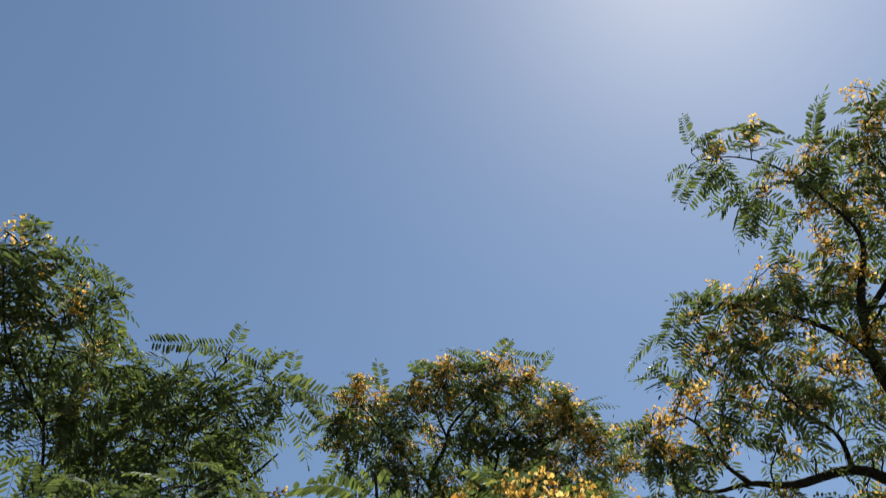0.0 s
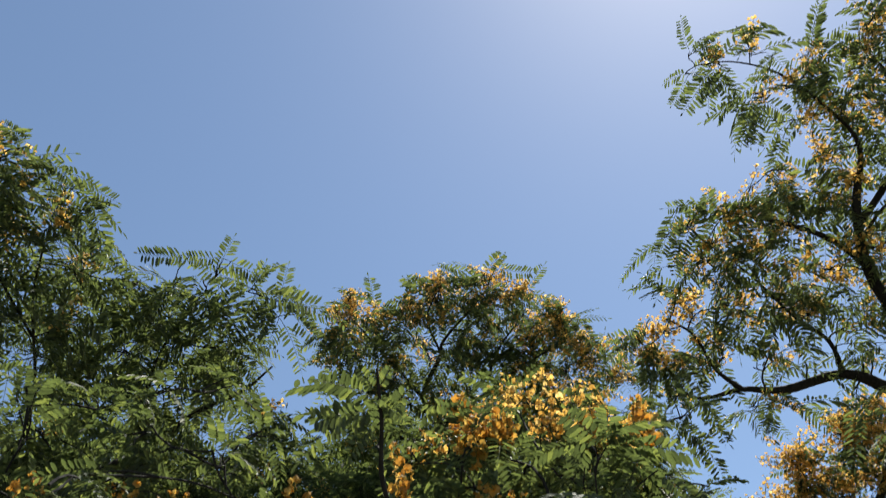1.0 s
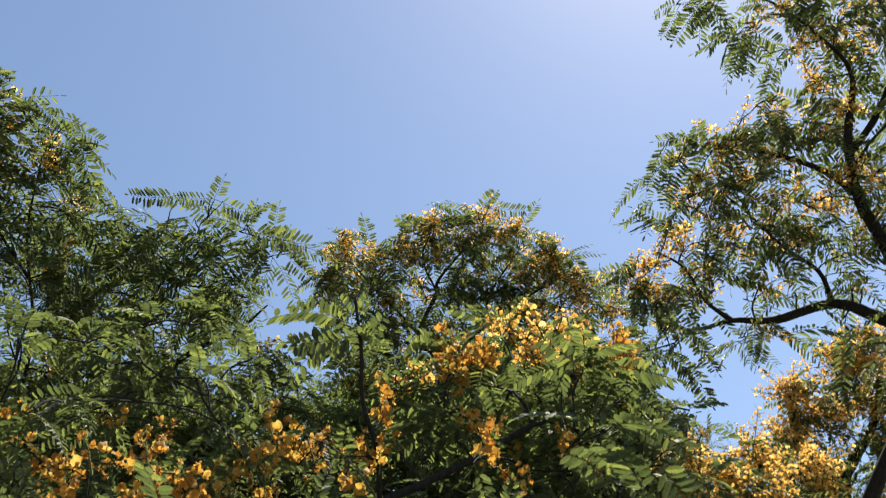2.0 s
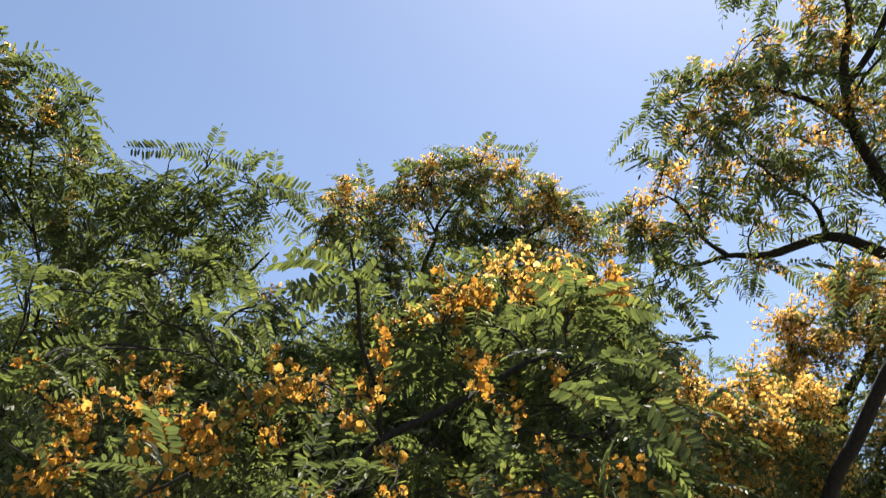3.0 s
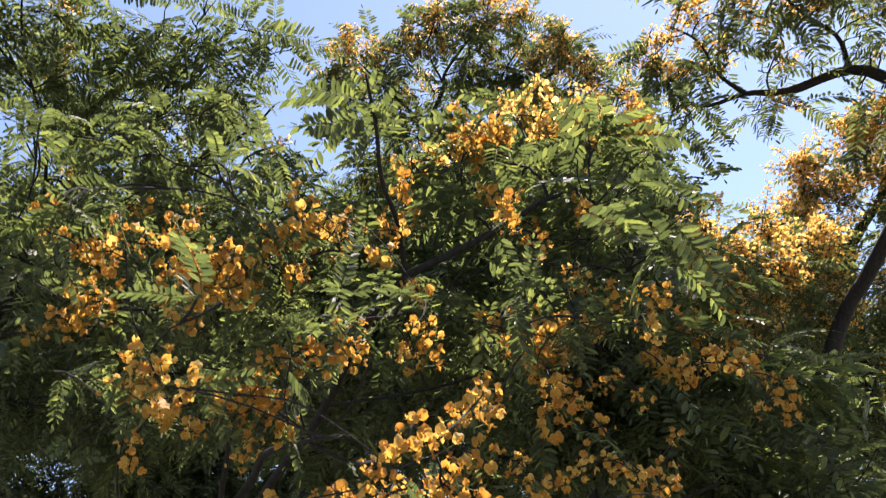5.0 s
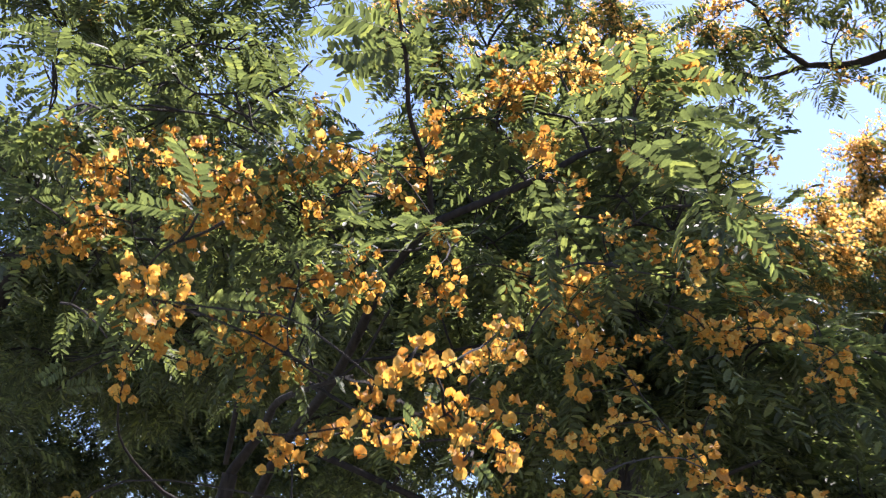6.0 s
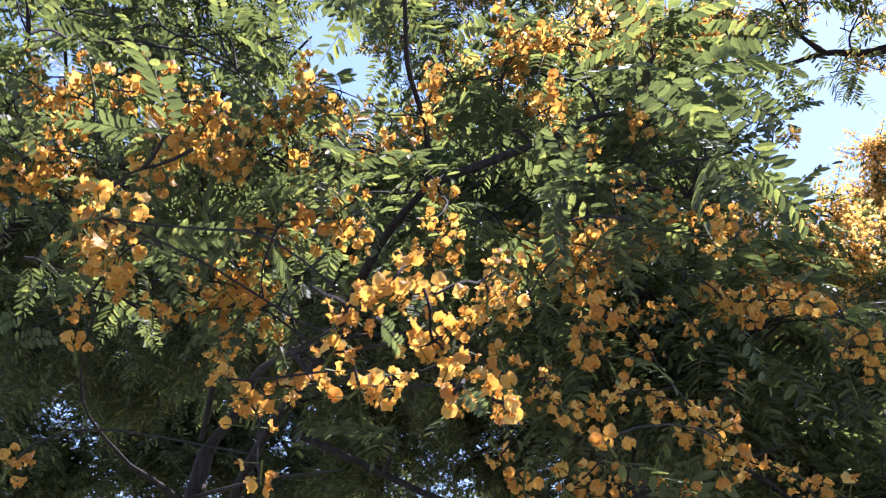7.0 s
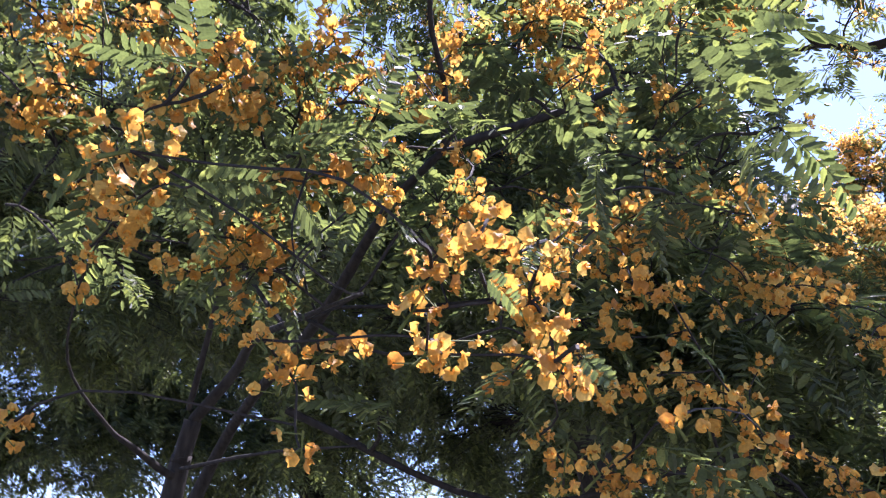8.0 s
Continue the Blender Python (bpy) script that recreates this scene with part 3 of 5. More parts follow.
for c in [(1.86, 2.39, 4.37, 0.114, 4), (2.05, 2.58, 4.21, 0.145, 4), (1.18, 2.85, 3.99, 0.108, 3), (1.33, 2.78, 4.0, 0.108, 3), (1.05, 2.93, 3.96, 0.081, 4), (0.98, 2.99, 3.91, 0.07, 3), (1.57, 2.77, 4.03, 0.125, 4), (1.74, 2.67, 4.11, 0.126, 3), (1.52, 2.93, 3.86, 0.083, 2), (1.34, 3.0, 3.88, 0.1, 2), (2.03, 2.75, 4.05, 0.116, 3), (1.53, 3.06, 3.68, 0.039, 1), (1.98, 2.96, 3.83, 0.076, 1), (1.21, 3.23, 3.82, 0.045, 1)]:
    leaning_tree.clump(*c, dense=1.3)
for c in [(2.19, 1.99, 4.73, 0.179, 4), (2.26, 2.33, 4.43, 0.208, 4), (2.36, 2.7, 4.15, 0.213, 3), (1.96, 1.8, 4.86, 0.116, 4)]:
    leaning_tree.clump(*c, dense=1.3)
for c in [(1.16, 2.1, 4.81, 0.039, 0), (1.17, 2.02, 4.86, 0.028, 0), (1.45, 2.44, 4.42, 0.083, 1), (1.05, 2.63, 4.28, 0.054, 0), (1.12, 2.8, 4.08, 0.07, 1), (1.08, 2.72, 4.19, 0.054, 0), (1.48, 2.55, 4.31, 0.083, 2), (1.26, 2.6, 4.22, 0.097, 2), (1.76, 2.46, 4.38, 0.128, 3), (1.9, 2.56, 4.18, 0.128, 3), (1.48, 2.85, 3.99, 0.111, 2), (1.67, 2.78, 3.94, 0.111, 2), (1.04, 3.05, 3.89, 0.066, 2), (1.13, 3.05, 3.85, 0.071, 2), (0.95, 2.97, 3.95, 0.043, 1), (1.83, 2.1, 4.61, 0.128, 2), (1.58, 2.03, 4.67, 0.1, 2), (1.58, 2.35, 4.43, 0.1, 1)]:
    leaning_tree.clump(*c, dense=1.1)
for c in [(1.33, 2.67, 4.11, 0.108, 1), (1.44, 2.71, 4.01, 0.108, 1), (1.61, 2.65, 4.13, 0.111, 1), (1.28, 2.89, 3.89, 0.081, 1), (1.45, 3.0, 3.82, 0.066, 0), (1.65, 2.92, 3.79, 0.072, 0), (1.86, 2.83, 3.92, 0.102, 1), (1.94, 2.86, 3.81, 0.074, 0), (1.42, 3.11, 3.68, 0.039, 0), (1.59, 3.05, 3.64, 0.039, 0), (1.85, 3.01, 3.68, 0.045, 0), (1.1, 3.0, 3.85, 0.049, 1), (1.07, 3.09, 3.73, 0.043, 0), (1.11, 3.14, 3.64, 0.038, 0)]:
    leaning_tree.clump(*c)
# clumps out of view on the right, added to keep sun off the low tree
for c in [(2.14, 1.99, 4.19, 0.189, 2), (2.19, 2.13, 3.86, 0.211, 2), (2.13, 2.39, 3.65, 0.211, 1), (2.24, 2.25, 3.5, 0.231, 1), (2.17, 2.74, 3.55, 0.194, 1), (2.26, 1.86, 3.87, 0.231, 2), (2.15, 3.07, 3.49, 0.145, 1)]:
    leaning_tree.clump(*c, dense=1.4)
for c in [(1.24, 1.98, 4.71, 1.12, 2.17, 4.60), (1.30, 1.99, 4.67, 1.18, 2.11, 4.62), (1.40, 2.05, 4.59, 1.34, 2.22, 4.47), (1.43, 2.09, 4.55, 1.40, 2.22, 4.44), (1.27, 1.95, 4.71, 1.13, 1.94, 4.75), (1.47, 1.89, 4.66, 1.39, 1.97, 4.62)]:
    leaning_tree.frond(*c)
for c in [(1.09, 2.44, 4.29, 1.01, 2.60, 4.13), (1.15, 2.47, 4.23, 1.06, 2.62, 4.10), (1.18, 2.59, 4.10, 1.08, 2.68, 4.02), (1.19, 2.40, 4.28, 1.03, 2.46, 4.27), (1.10, 2.52, 4.21, 1.02, 2.66, 4.07)]:
    leaning_tree.frond(*c)
for c in [(0.91, 2.89, 3.96, 0.85, 2.98, 3.84), (0.98, 2.85, 3.98, 0.87, 2.93, 3.89), (1.43, 2.92, 3.64, 1.41, 3.00, 3.51), (1.48, 2.90, 3.63, 1.54, 2.93, 3.51), (1.40, 2.94, 3.64, 1.34, 2.97, 3.59), (1.19, 3.01, 3.66, 1.22, 3.10, 3.48), (1.11, 3.00, 3.72, 1.24, 3.02, 3.59), (1.16, 3.09, 3.56, 1.22, 3.16, 3.37), (1.86, 2.64, 3.68, 1.71, 2.73, 3.66), (1.09, 2.92, 3.84, 1.17, 3.00, 3.65)]:
    leaning_tree.frond(*c)
leaning_tree.finish()

# rounded tree covered in golden-orange blossom
golden_tree = Tree('flowering_tree', (2.9, 5.6, 0.0), 'rounded tree covered in golden-orange blossom', 23, leaf_size=0.95, singles=300, far=True, bloom=3.0, spray=1.25)
golden_tree.wood('trunk', [(2.9, 5.6, -0.1, 0.14), (2.6, 5.4, 1.8, 0.11), (2.59, 5.1, 3.44, 0.0748), (2.58, 4.82, 3.86, 0.049)])
golden_tree.wood('limb', [(2.57, 4.91, 3.67, 0.0368), (2.34, 4.78, 3.94, 0.0241), (2.29, 4.59, 4.12, 0.0118)])
golden_tree.wood('limb', [(2.59, 4.84, 3.8, 0.0368), (2.74, 4.52, 4.02, 0.0241), (2.74, 4.29, 4.21, 0.0118)])
golden_tree.wood('limb', [(2.56, 4.99, 3.48, 0.0306), (1.92, 4.44, 3.25, 0.0185), (1.38, 3.85, 3.25, 0.0091)])
for c in [(2.25, 4.47, 4.14, 0.14, 8), (2.47, 4.28, 4.26, 0.163, 10), (2.67, 4.18, 4.23, 0.175, 10), (2.84, 4.27, 4.12, 0.178, 9), (2.69, 4.43, 4.01, 0.197, 9), (2.46, 4.54, 4.04, 0.197, 9), (2.23, 4.6, 3.92, 0.163, 8), (1.75, 4.05, 3.52, 0.12, 6), (1.47, 3.81, 3.29, 0.11, 6), (1.29, 3.7, 3.4, 0.101, 4), (1.17, 3.71, 3.22, 0.122, 5), (1.37, 3.8, 3.11, 0.137, 6), (1.67, 3.87, 3.22, 0.143, 6), (2.01, 4.08, 3.46, 0.153, 5)]:
    golden_tree.clump(*c)
for c in [(1.13, 3.81, 3.01, 0.145, 4), (1.44, 3.84, 2.93, 0.149, 4), (1.9, 4.05, 3.1, 0.176, 4), (2.79, 4.62, 3.76, 0.281, 4), (3.05, 4.37, 3.92, 0.321, 6), (2.73, 4.83, 3.34, 0.321, 3)]:
    golden_tree.clump(*c)
for c in [(1.35, 4.04, 3.17, 0.183, 7), (1.68, 4.02, 3.21, 0.187, 8), (2.02, 4.04, 3.33, 0.195, 8), (2.04, 4.27, 3.05, 0.233, 6), (1.59, 4.17, 2.94, 0.218, 5), (1.51, 5.13, 3.13, 0.337, 3), (1.48, 5.25, 2.74, 0.411, 1), (1.96, 5.21, 2.71, 0.419, 1), (2.32, 5.07, 2.66, 0.419, 1), (1.73, 5.26, 2.33, 0.411, 0), (1.27, 5.38, 2.36, 0.411, 0), (2.59, 4.95, 3.02, 0.427, 2), (2.75, 4.71, 3.41, 0.349, 4)]:
    golden_tree.clump(*c)
golden_tree.finish()

# leafy green tree with few yellow blossoms and a slender trunk
green_tree = Tree('flowering_tree', (-2.6, 3.6, 0.0), 'leafy green tree with few yellow blossoms and a slender trunk', 24, leaf_size=0.95, singles=300, bloom=1.0)
green_tree.wood('trunk', [(-2.6, 3.6, -0.1, 0.1), (-2.45, 3.5, 1.6, 0.085), (-1.95, 3.07, 2.72, 0.0434), (-1.68, 2.97, 3.04, 0.0346), (-1.18, 2.93, 3.35, 0.0262)])
green_tree.wood('limb', [(-1.18, 2.93, 3.35, 0.0168), (-0.98, 2.89, 3.52, 0.0112), (-0.8, 2.88, 3.62, 0.0075), (-0.68, 2.84, 3.72, 0.0037)])
green_tree.wood('limb', [(-1.18, 2.93, 3.35, 0.0112), (-1.13, 2.71, 3.53, 0.0064), (-1.05, 2.6, 3.7, 0.0045), (-0.92, 2.53, 3.85, 0.0027)])
green_tree.wood('limb', [(-1.68, 2.97, 3.04, 0.0115), (-1.46, 2.55, 3.33, 0.0062), (-1.43, 2.23, 3.58, 0.0043), (-1.33, 1.98, 3.74, 0.0025)])
green_tree.wood('limb', [(-1.45, 2.36, 3.5, 0.0052), (-1.5, 2.03, 3.58, 0.0042), (-1.47, 1.71, 3.73, 0.0024)])
for c in [(-1.5, 1.8, 3.77, 0.089, 2), (-1.41, 1.88, 3.77, 0.1, 1), (-1.31, 2.0, 3.72, 0.1, 2), (-1.47, 2.06, 3.7, 0.183, 2), (-1.28, 2.21, 3.68, 0.137, 2), (-1.21, 2.43, 3.8, 0.097, 0), (-1.07, 2.48, 3.81, 0.102, 0), (-0.92, 2.49, 3.86, 0.097, 0), (-0.79, 2.58, 3.82, 0.102, 0), (-0.67, 2.7, 3.87, 0.09, 0), (-1.16, 2.57, 3.66, 0.17, 0), (-1.39, 2.39, 3.56, 0.188, 1), (-0.89, 2.66, 3.68, 0.17, 0), (-1.6, 1.83, 3.68, 0.155, 1), (-1.65, 2.08, 3.55, 0.206, 0)]:
    green_tree.clump(*c, dense=1.15)
for c in [(-1.45, 2.44, 3.48, 0.188, 0), (-1.29, 2.57, 3.6, 0.194, 0), (-1.09, 2.79, 3.61, 0.199, 0), (-0.84, 2.78, 3.74, 0.15, 0), (-0.73, 2.94, 3.56, 0.15, 1), (-1.43, 2.7, 3.32, 0.218, 1), (-1.2, 2.9, 3.38, 0.224, 0), (-0.92, 3.09, 3.43, 0.205, 0), (-0.69, 3.17, 3.4, 0.179, 1), (-1.53, 2.79, 3.08, 0.218, 1), (-1.31, 2.97, 3.17, 0.224, 0), (-1.06, 3.16, 3.23, 0.205, 0), (-0.78, 3.26, 3.18, 0.179, 0), (-1.7, 2.58, 3.26, 0.242, 0), (-0.52, 3.4, 3.47, 0.162, 1)]:
    green_tree.clump(*c, dense=0.95)
for c in [(-1.94, 2.8, 2.95, 0.224, 0), (-1.88, 3.09, 2.74, 0.154, 0), (-1.64, 3.28, 2.61, 0.154, 0), (-2.04, 3.05, 2.54, 0.231, 0)]:
    green_tree.clump(*c, dense=1.1)
for c in [(-1.46, 1.78, 3.83, 0.08, 1), (-1.37, 1.89, 3.81, 0.08, 0), (-1.43, 1.93, 3.73, 0.111, 1), (-1.4, 2.12, 3.73, 0.114, 0), (-1.26, 2.19, 3.74, 0.082, 1), (-1.51, 2.16, 3.6, 0.137, 0), (-0.68, 2.58, 3.87, 0.073, 0)]:
    green_tree.clump(*c, dense=1.1)
for c in [(-2.0, 3.14, 2.78, 0.154, 0), (-1.93, 3.26, 2.63, 0.102, 0), (-1.99, 3.3, 2.41, 0.154, 0), (-1.93, 3.4, 2.21, 0.102, 0)]:
    green_tree.clump(*c, dense=1.1)
for c in [(-1.51, 1.72, 3.83, 0.058, 1), (-1.44, 1.8, 3.81, 0.058, 0), (-0.88, 2.47, 3.9, 0.053, 0), (-0.72, 2.55, 3.87, 0.053, 0), (-0.57, 2.69, 3.91, 0.045, 0), (-1.03, 2.44, 3.87, 0.048, 0)]:
    green_tree.clump(*c, dense=1.2)
# back of the crown, unseen from the camera: added to shade the low leaves
for c in [(-1.83, 3.21, 4.18, 0.312, 0), (-1.46, 3.33, 4.26, 0.312, 0), (-1.11, 3.51, 4.2, 0.28, 0), (-1.68, 3.38, 3.88, 0.305, 0), (-1.26, 3.56, 3.88, 0.305, 0), (-0.9, 3.66, 3.89, 0.244, 0), (-1.86, 2.93, 4.31, 0.213, 0), (-1.46, 3.64, 3.61, 0.274, 0), (-1.84, 3.46, 3.62, 0.274, 0)]:
    green_tree.clump(*c, dense=0.6)
for c in [(-1.3, 1.94, 3.8, 0.044, 0), (-1.11, 2.3, 3.7, 0.046, 0), (-1.0, 2.4, 3.8, 0.047, 0), (-0.9, 2.52, 3.87, 0.048, 0), (-0.77, 2.55, 3.89, 0.044, 0)]:
    green_tree.clump(*c)
for c in [(-1.98, 3.26, 3.58, 0.208, 0), (-1.76, 3.38, 3.6, 0.179, 0), (-1.97, 3.41, 3.33, 0.208, 0), (-1.74, 3.54, 3.31, 0.179, 0), (-1.96, 3.54, 3.07, 0.149, 0), (-1.73, 3.68, 3.02, 0.179, 0), (-1.72, 3.78, 2.72, 0.149, 0), (-1.52, 3.53, 3.53, 0.179, 0)]:
    green_tree.clump(*c, dense=1.3)
for c in [(-0.84, 2.39, 3.92, -0.67, 2.46, 3.87), (-0.85, 2.38, 3.92, -0.99, 2.35, 3.87), (-0.73, 2.49, 3.85, -0.48, 2.58, 3.79), (-0.61, 2.55, 3.83, -0.49, 2.66, 3.69), (-0.69, 2.52, 3.83, -0.65, 2.60, 3.71), (-0.96, 2.35, 3.91, -1.14, 2.32, 3.83), (-0.81, 2.40, 3.92, -0.77, 2.50, 3.79), (-0.92, 2.43, 3.85, -0.99, 2.49, 3.72), (-0.55, 2.57, 3.82, -0.48, 2.62, 3.74)]:
    green_tree.frond(*c)
for c in [(-1.32, 1.78, 3.81, -1.21, 1.87, 3.77), (-1.23, 1.86, 3.80, -1.11, 1.95, 3.76), (-1.22, 1.88, 3.79, -1.15, 1.99, 3.70), (-1.35, 1.74, 3.82, -1.42, 1.64, 3.82), (-1.27, 1.91, 3.73, -1.18, 2.00, 3.67), (-1.37, 1.79, 3.77, -1.28, 1.78, 3.80), (-1.19, 1.94, 3.75, -1.11, 2.09, 3.62)]:
    green_tree.frond(*c)
# inner clumps added behind the visible foliage to darken the lower left
for c in [(-1.06, 3.64, 3.49, 0.33, 0), (-1.21, 3.30, 2.71, 0.30, 0), (-0.90, 3.85, 2.77, 0.26, 0), (-1.16, 4.35, 3.15, 0.36, 0), (-2.38, 4.08, 2.91, 0.27, 0), (-2.34, 4.79, 3.71, 0.27, 0), (-1.60, 3.87, 2.68, 0.25, 0), (-2.06, 4.05, 3.45, 0.33, 0), (-1.10, 4.73, 3.73, 0.32, 0), (-1.91, 4.76, 3.58, 0.28, 0), (-2.47, 4.78, 3.26, 0.27, 0), (-1.56, 3.30, 3.00, 0.25, 0), (-1.97, 3.29, 3.19, 0.33, 0), (-1.62, 3.80, 3.35, 0.34, 0), (-2.37, 4.77, 4.24, 0.34, 0), (-2.47, 4.38, 3.26, 0.25, 0), (-1.61, 4.51, 3.44, 0.24, 0), (-1.97, 3.60, 2.69, 0.26, 0)]:
    green_tree.clump(*c, dense=1.7)
for c in [(-0.98, 3.27, 3.16, 0.31, 0), (-1.91, 4.26, 2.81, 0.25, 0), (-1.42, 4.10, 3.75, 0.34, 0), (-2.01, 4.55, 4.02, 0.25, 0), (-0.93, 4.30, 3.62, 0.30, 0), (-0.62, 3.42, 2.96, 0.27, 0), (-1.58, 4.66, 3.98, 0.28, 0), (-2.80, 4.62, 3.60, 0.24, 0)]:
    green_tree.clump(*c, dense=1.7)
green_tree.finish()

# low spreading tree with yellow-orange blossom and a thin forked stem
low_tree = Tree('flowering_tree', (-0.97, 2.95, 0.0), 'low spreading tree with yellow-orange blossom and a thin forked stem', 25, leaf_size=0.74, singles=300, near=True, spray=1.2, bloom=1.0)
low_tree.wood('trunk', [(-0.97, 2.95, -0.1, 0.055), (-0.95, 2.95, 1.2, 0.04), (-0.72, 2.78, 1.95, 0.0171), (-0.38, 2.25, 2.17, 0.0135), (-0.22, 1.98, 2.31, 0.0103), (-0.1, 1.84, 2.38, 0.0079)])
low_tree.wood('limb', [(-0.1, 1.84, 2.38, 0.0071), (-0.1, 1.75, 2.46, 0.0061), (-0.13, 1.65, 2.54, 0.0052), (-0.13, 1.56, 2.62, 0.0043), (-0.14, 1.47, 2.7, 0.0026)])
low_tree.wood('limb', [(-0.1, 1.84, 2.38, 0.0098), (0.0, 1.85, 2.43, 0.0092), (0.16, 1.9, 2.53, 0.0082), (0.32, 1.97, 2.65, 0.0066), (0.48, 2.06, 2.64, 0.004)])
low_tree.wood('limb', [(-0.35, 2.25, 2.2, 0.0047), (-0.01, 2.35, 2.27, 0.0044), (0.37, 2.37, 2.38, 0.0034), (0.64, 2.37, 2.46, 0.0024)])
low_tree.wood('limb', [(-0.48, 2.5, 2.02, 0.0103), (0.05, 2.49, 1.81, 0.0076), (0.45, 2.22, 1.85, 0.0059), (0.6, 2.05, 1.88, 0.0037)])
for c in [(-0.18, 1.65, 2.74, 0.028, 0), (-0.14, 1.66, 2.63, 0.032, 0), (0.3, 2.4, 3.23, 0.08, 3), (0.41, 2.4, 3.2, 0.08, 3), (0.88, 2.41, 3.19, 0.033, 0)]:
    low_tree.clump(*c, dense=1.2)
for c in [(0.53, 2.4, 2.76, 0.122, 0)]:
    low_tree.clump(*c, dense=1.2)
for c in [(0.13, 1.98, 2.83, 0.029, 2), (0.43, 2.18, 3.0, 0.05, 1), (0.57, 2.23, 3.05, 0.062, 0), (0.43, 2.19, 2.83, 0.064, 0), (0.62, 2.23, 2.86, 0.075, 0), (0.78, 2.31, 2.86, 0.059, 0), (0.77, 2.4, 2.73, 0.042, 0), (0.66, 2.34, 2.69, 0.043, 0), (0.86, 2.41, 2.66, 0.024, 0)]:
    low_tree.clump(*c, dense=1.2)
for c in [(0.8, 2.21, 2.81, 0.017, 0)]:
    low_tree.clump(*c, dense=1.2)
for c in [(0.07, 2.35, 2.49, 0.091, 0), (0.01, 2.21, 2.54, 0.073, 0), (0.31, 2.25, 2.61, 0.091, 0), (0.15, 2.18, 2.58, 0.058, 0), (0.6, 2.68, 2.55, 0.072, 0)]:
    low_tree.clump(*c, dense=1.1)
for c in [(-0.21, 2.24, 1.97, 0.034, 0), (0.5, 2.48, 2.31, 0.096, 0), (0.87, 2.74, 2.5, 0.075, 1), (0.34, 2.38, 2.12, 0.087, 0), (0.89, 2.62, 2.2, 0.104, 0), (1.04, 2.54, 2.23, 0.104, 0), (0.22, 2.46, 2.24, 0.091, 0), (0.62, 2.6, 2.22, 0.1, 0)]:
    low_tree.clump(*c, dense=2.2)
for c in [(-0.27, 2.64, 2.77, 0.108, 0), (0.01, 2.51, 2.99, 0.108, 0), (0.29, 2.54, 3.24, 0.116, 0), (0.48, 2.79, 2.84, 0.078, 0), (-0.76, 2.29, 2.57, 0.08, 0), (-0.93, 2.21, 2.36, 0.076, 0), (-0.16, 2.36, 2.47, 0.076, 0), (0.2, 2.47, 2.47, 0.08, 0), (0.54, 2.75, 2.67, 0.075, 0), (-0.53, 2.26, 2.54, 0.061, 0), (-0.76, 2.03, 2.57, 0.058, 0)]:
    low_tree.clump(*c, dense=1.6)
for c in [(-0.42, 2.56, 2.47, 0.083, 0), (-0.09, 2.69, 2.49, 0.104, 0), (-0.65, 2.52, 2.42, 0.083, 0), (0.08, 2.77, 2.3, 0.104, 0), (-0.42, 2.66, 2.23, 0.083, 0)]:
    low_tree.clump(*c, dense=3.2)
# hidden mass at the tree's back, added so its lower leaves fall in shade
for c in [(-0.23, 3.19, 3.25, 0.242, 0), (0.13, 3.21, 3.24, 0.267, 1), (0.48, 3.23, 3.15, 0.242, 1), (-0.07, 3.28, 2.89, 0.259, 0), (0.3, 3.3, 2.83, 0.259, 1), (-0.4, 3.23, 2.93, 0.235, 0), (0.65, 3.34, 2.88, 0.242, 1), (-0.78, 3.18, 3.09, 0.218, 0), (-1.04, 3.11, 3.06, 0.218, 0), (0.1, 3.32, 2.55, 0.229, 0), (-0.31, 3.28, 2.6, 0.229, 0), (-0.66, 3.17, 2.72, 0.206, 0)]:
    low_tree.clump(*c, dense=1.3)
for c in [(0.03, 1.96, 2.62, 0.021, 0), (0.26, 1.99, 2.53, 0.024, 0), (0.33, 2.08, 2.78, 0.04, 0), (0.42, 1.99, 2.7, 0.029, 0), (0.46, 1.96, 2.5, 0.034, 0), (0.45, 1.91, 2.38, 0.038, 0), (0.31, 1.83, 2.36, 0.03, 0), (0.44, 2.05, 2.57, 0.035, 0), (0.61, 2.05, 2.48, 0.029, 0), (0.21, 2.06, 2.63, 0.035, 0), (0.33, 1.89, 2.47, 0.035, 0)]:
    low_tree.clump(*c, dense=1.1)
for c in [(0.5, 2.16, 2.8, 0.029, 0), (0.64, 2.3, 2.72, 0.03, 0), (0.56, 2.16, 2.94, 0.03, 1), (0.23, 2.0, 2.74, 0.023, 0), (0.09, 1.87, 2.75, 0.019, 1)]:
    low_tree.clump(*c)
for c in [(0.5, 2.05, 2.41, 0.025, 0), (0.31, 1.94, 2.26, 0.02, 0), (0.62, 2.15, 2.39, 0.023, 0), (0.2, 1.87, 2.41, 0.017, 0), (0.39, 2.02, 2.51, 0.025, 0)]:
    low_tree.clump(*c)
for c in [(-0.07, 1.58, 2.14, 0.022), (-0.04, 1.64, 2.16, 0.022), (-0.10, 1.60, 2.10, 0.020), (-0.05, 1.61, 2.09, 0.030), (-0.09, 1.71, 2.12, 0.026), (-0.06, 1.69, 2.26, 0.033), (-0.09, 1.97, 2.76, 0.029), (-0.08, 2.12, 2.82, 0.025), (0.14, 1.53, 2.34, 0.036), (0.14, 1.64, 2.39, 0.021), (0.11, 1.91, 2.84, 0.036), (0.16, 1.93, 2.81, 0.036)]:
    low_tree.raceme(*c)
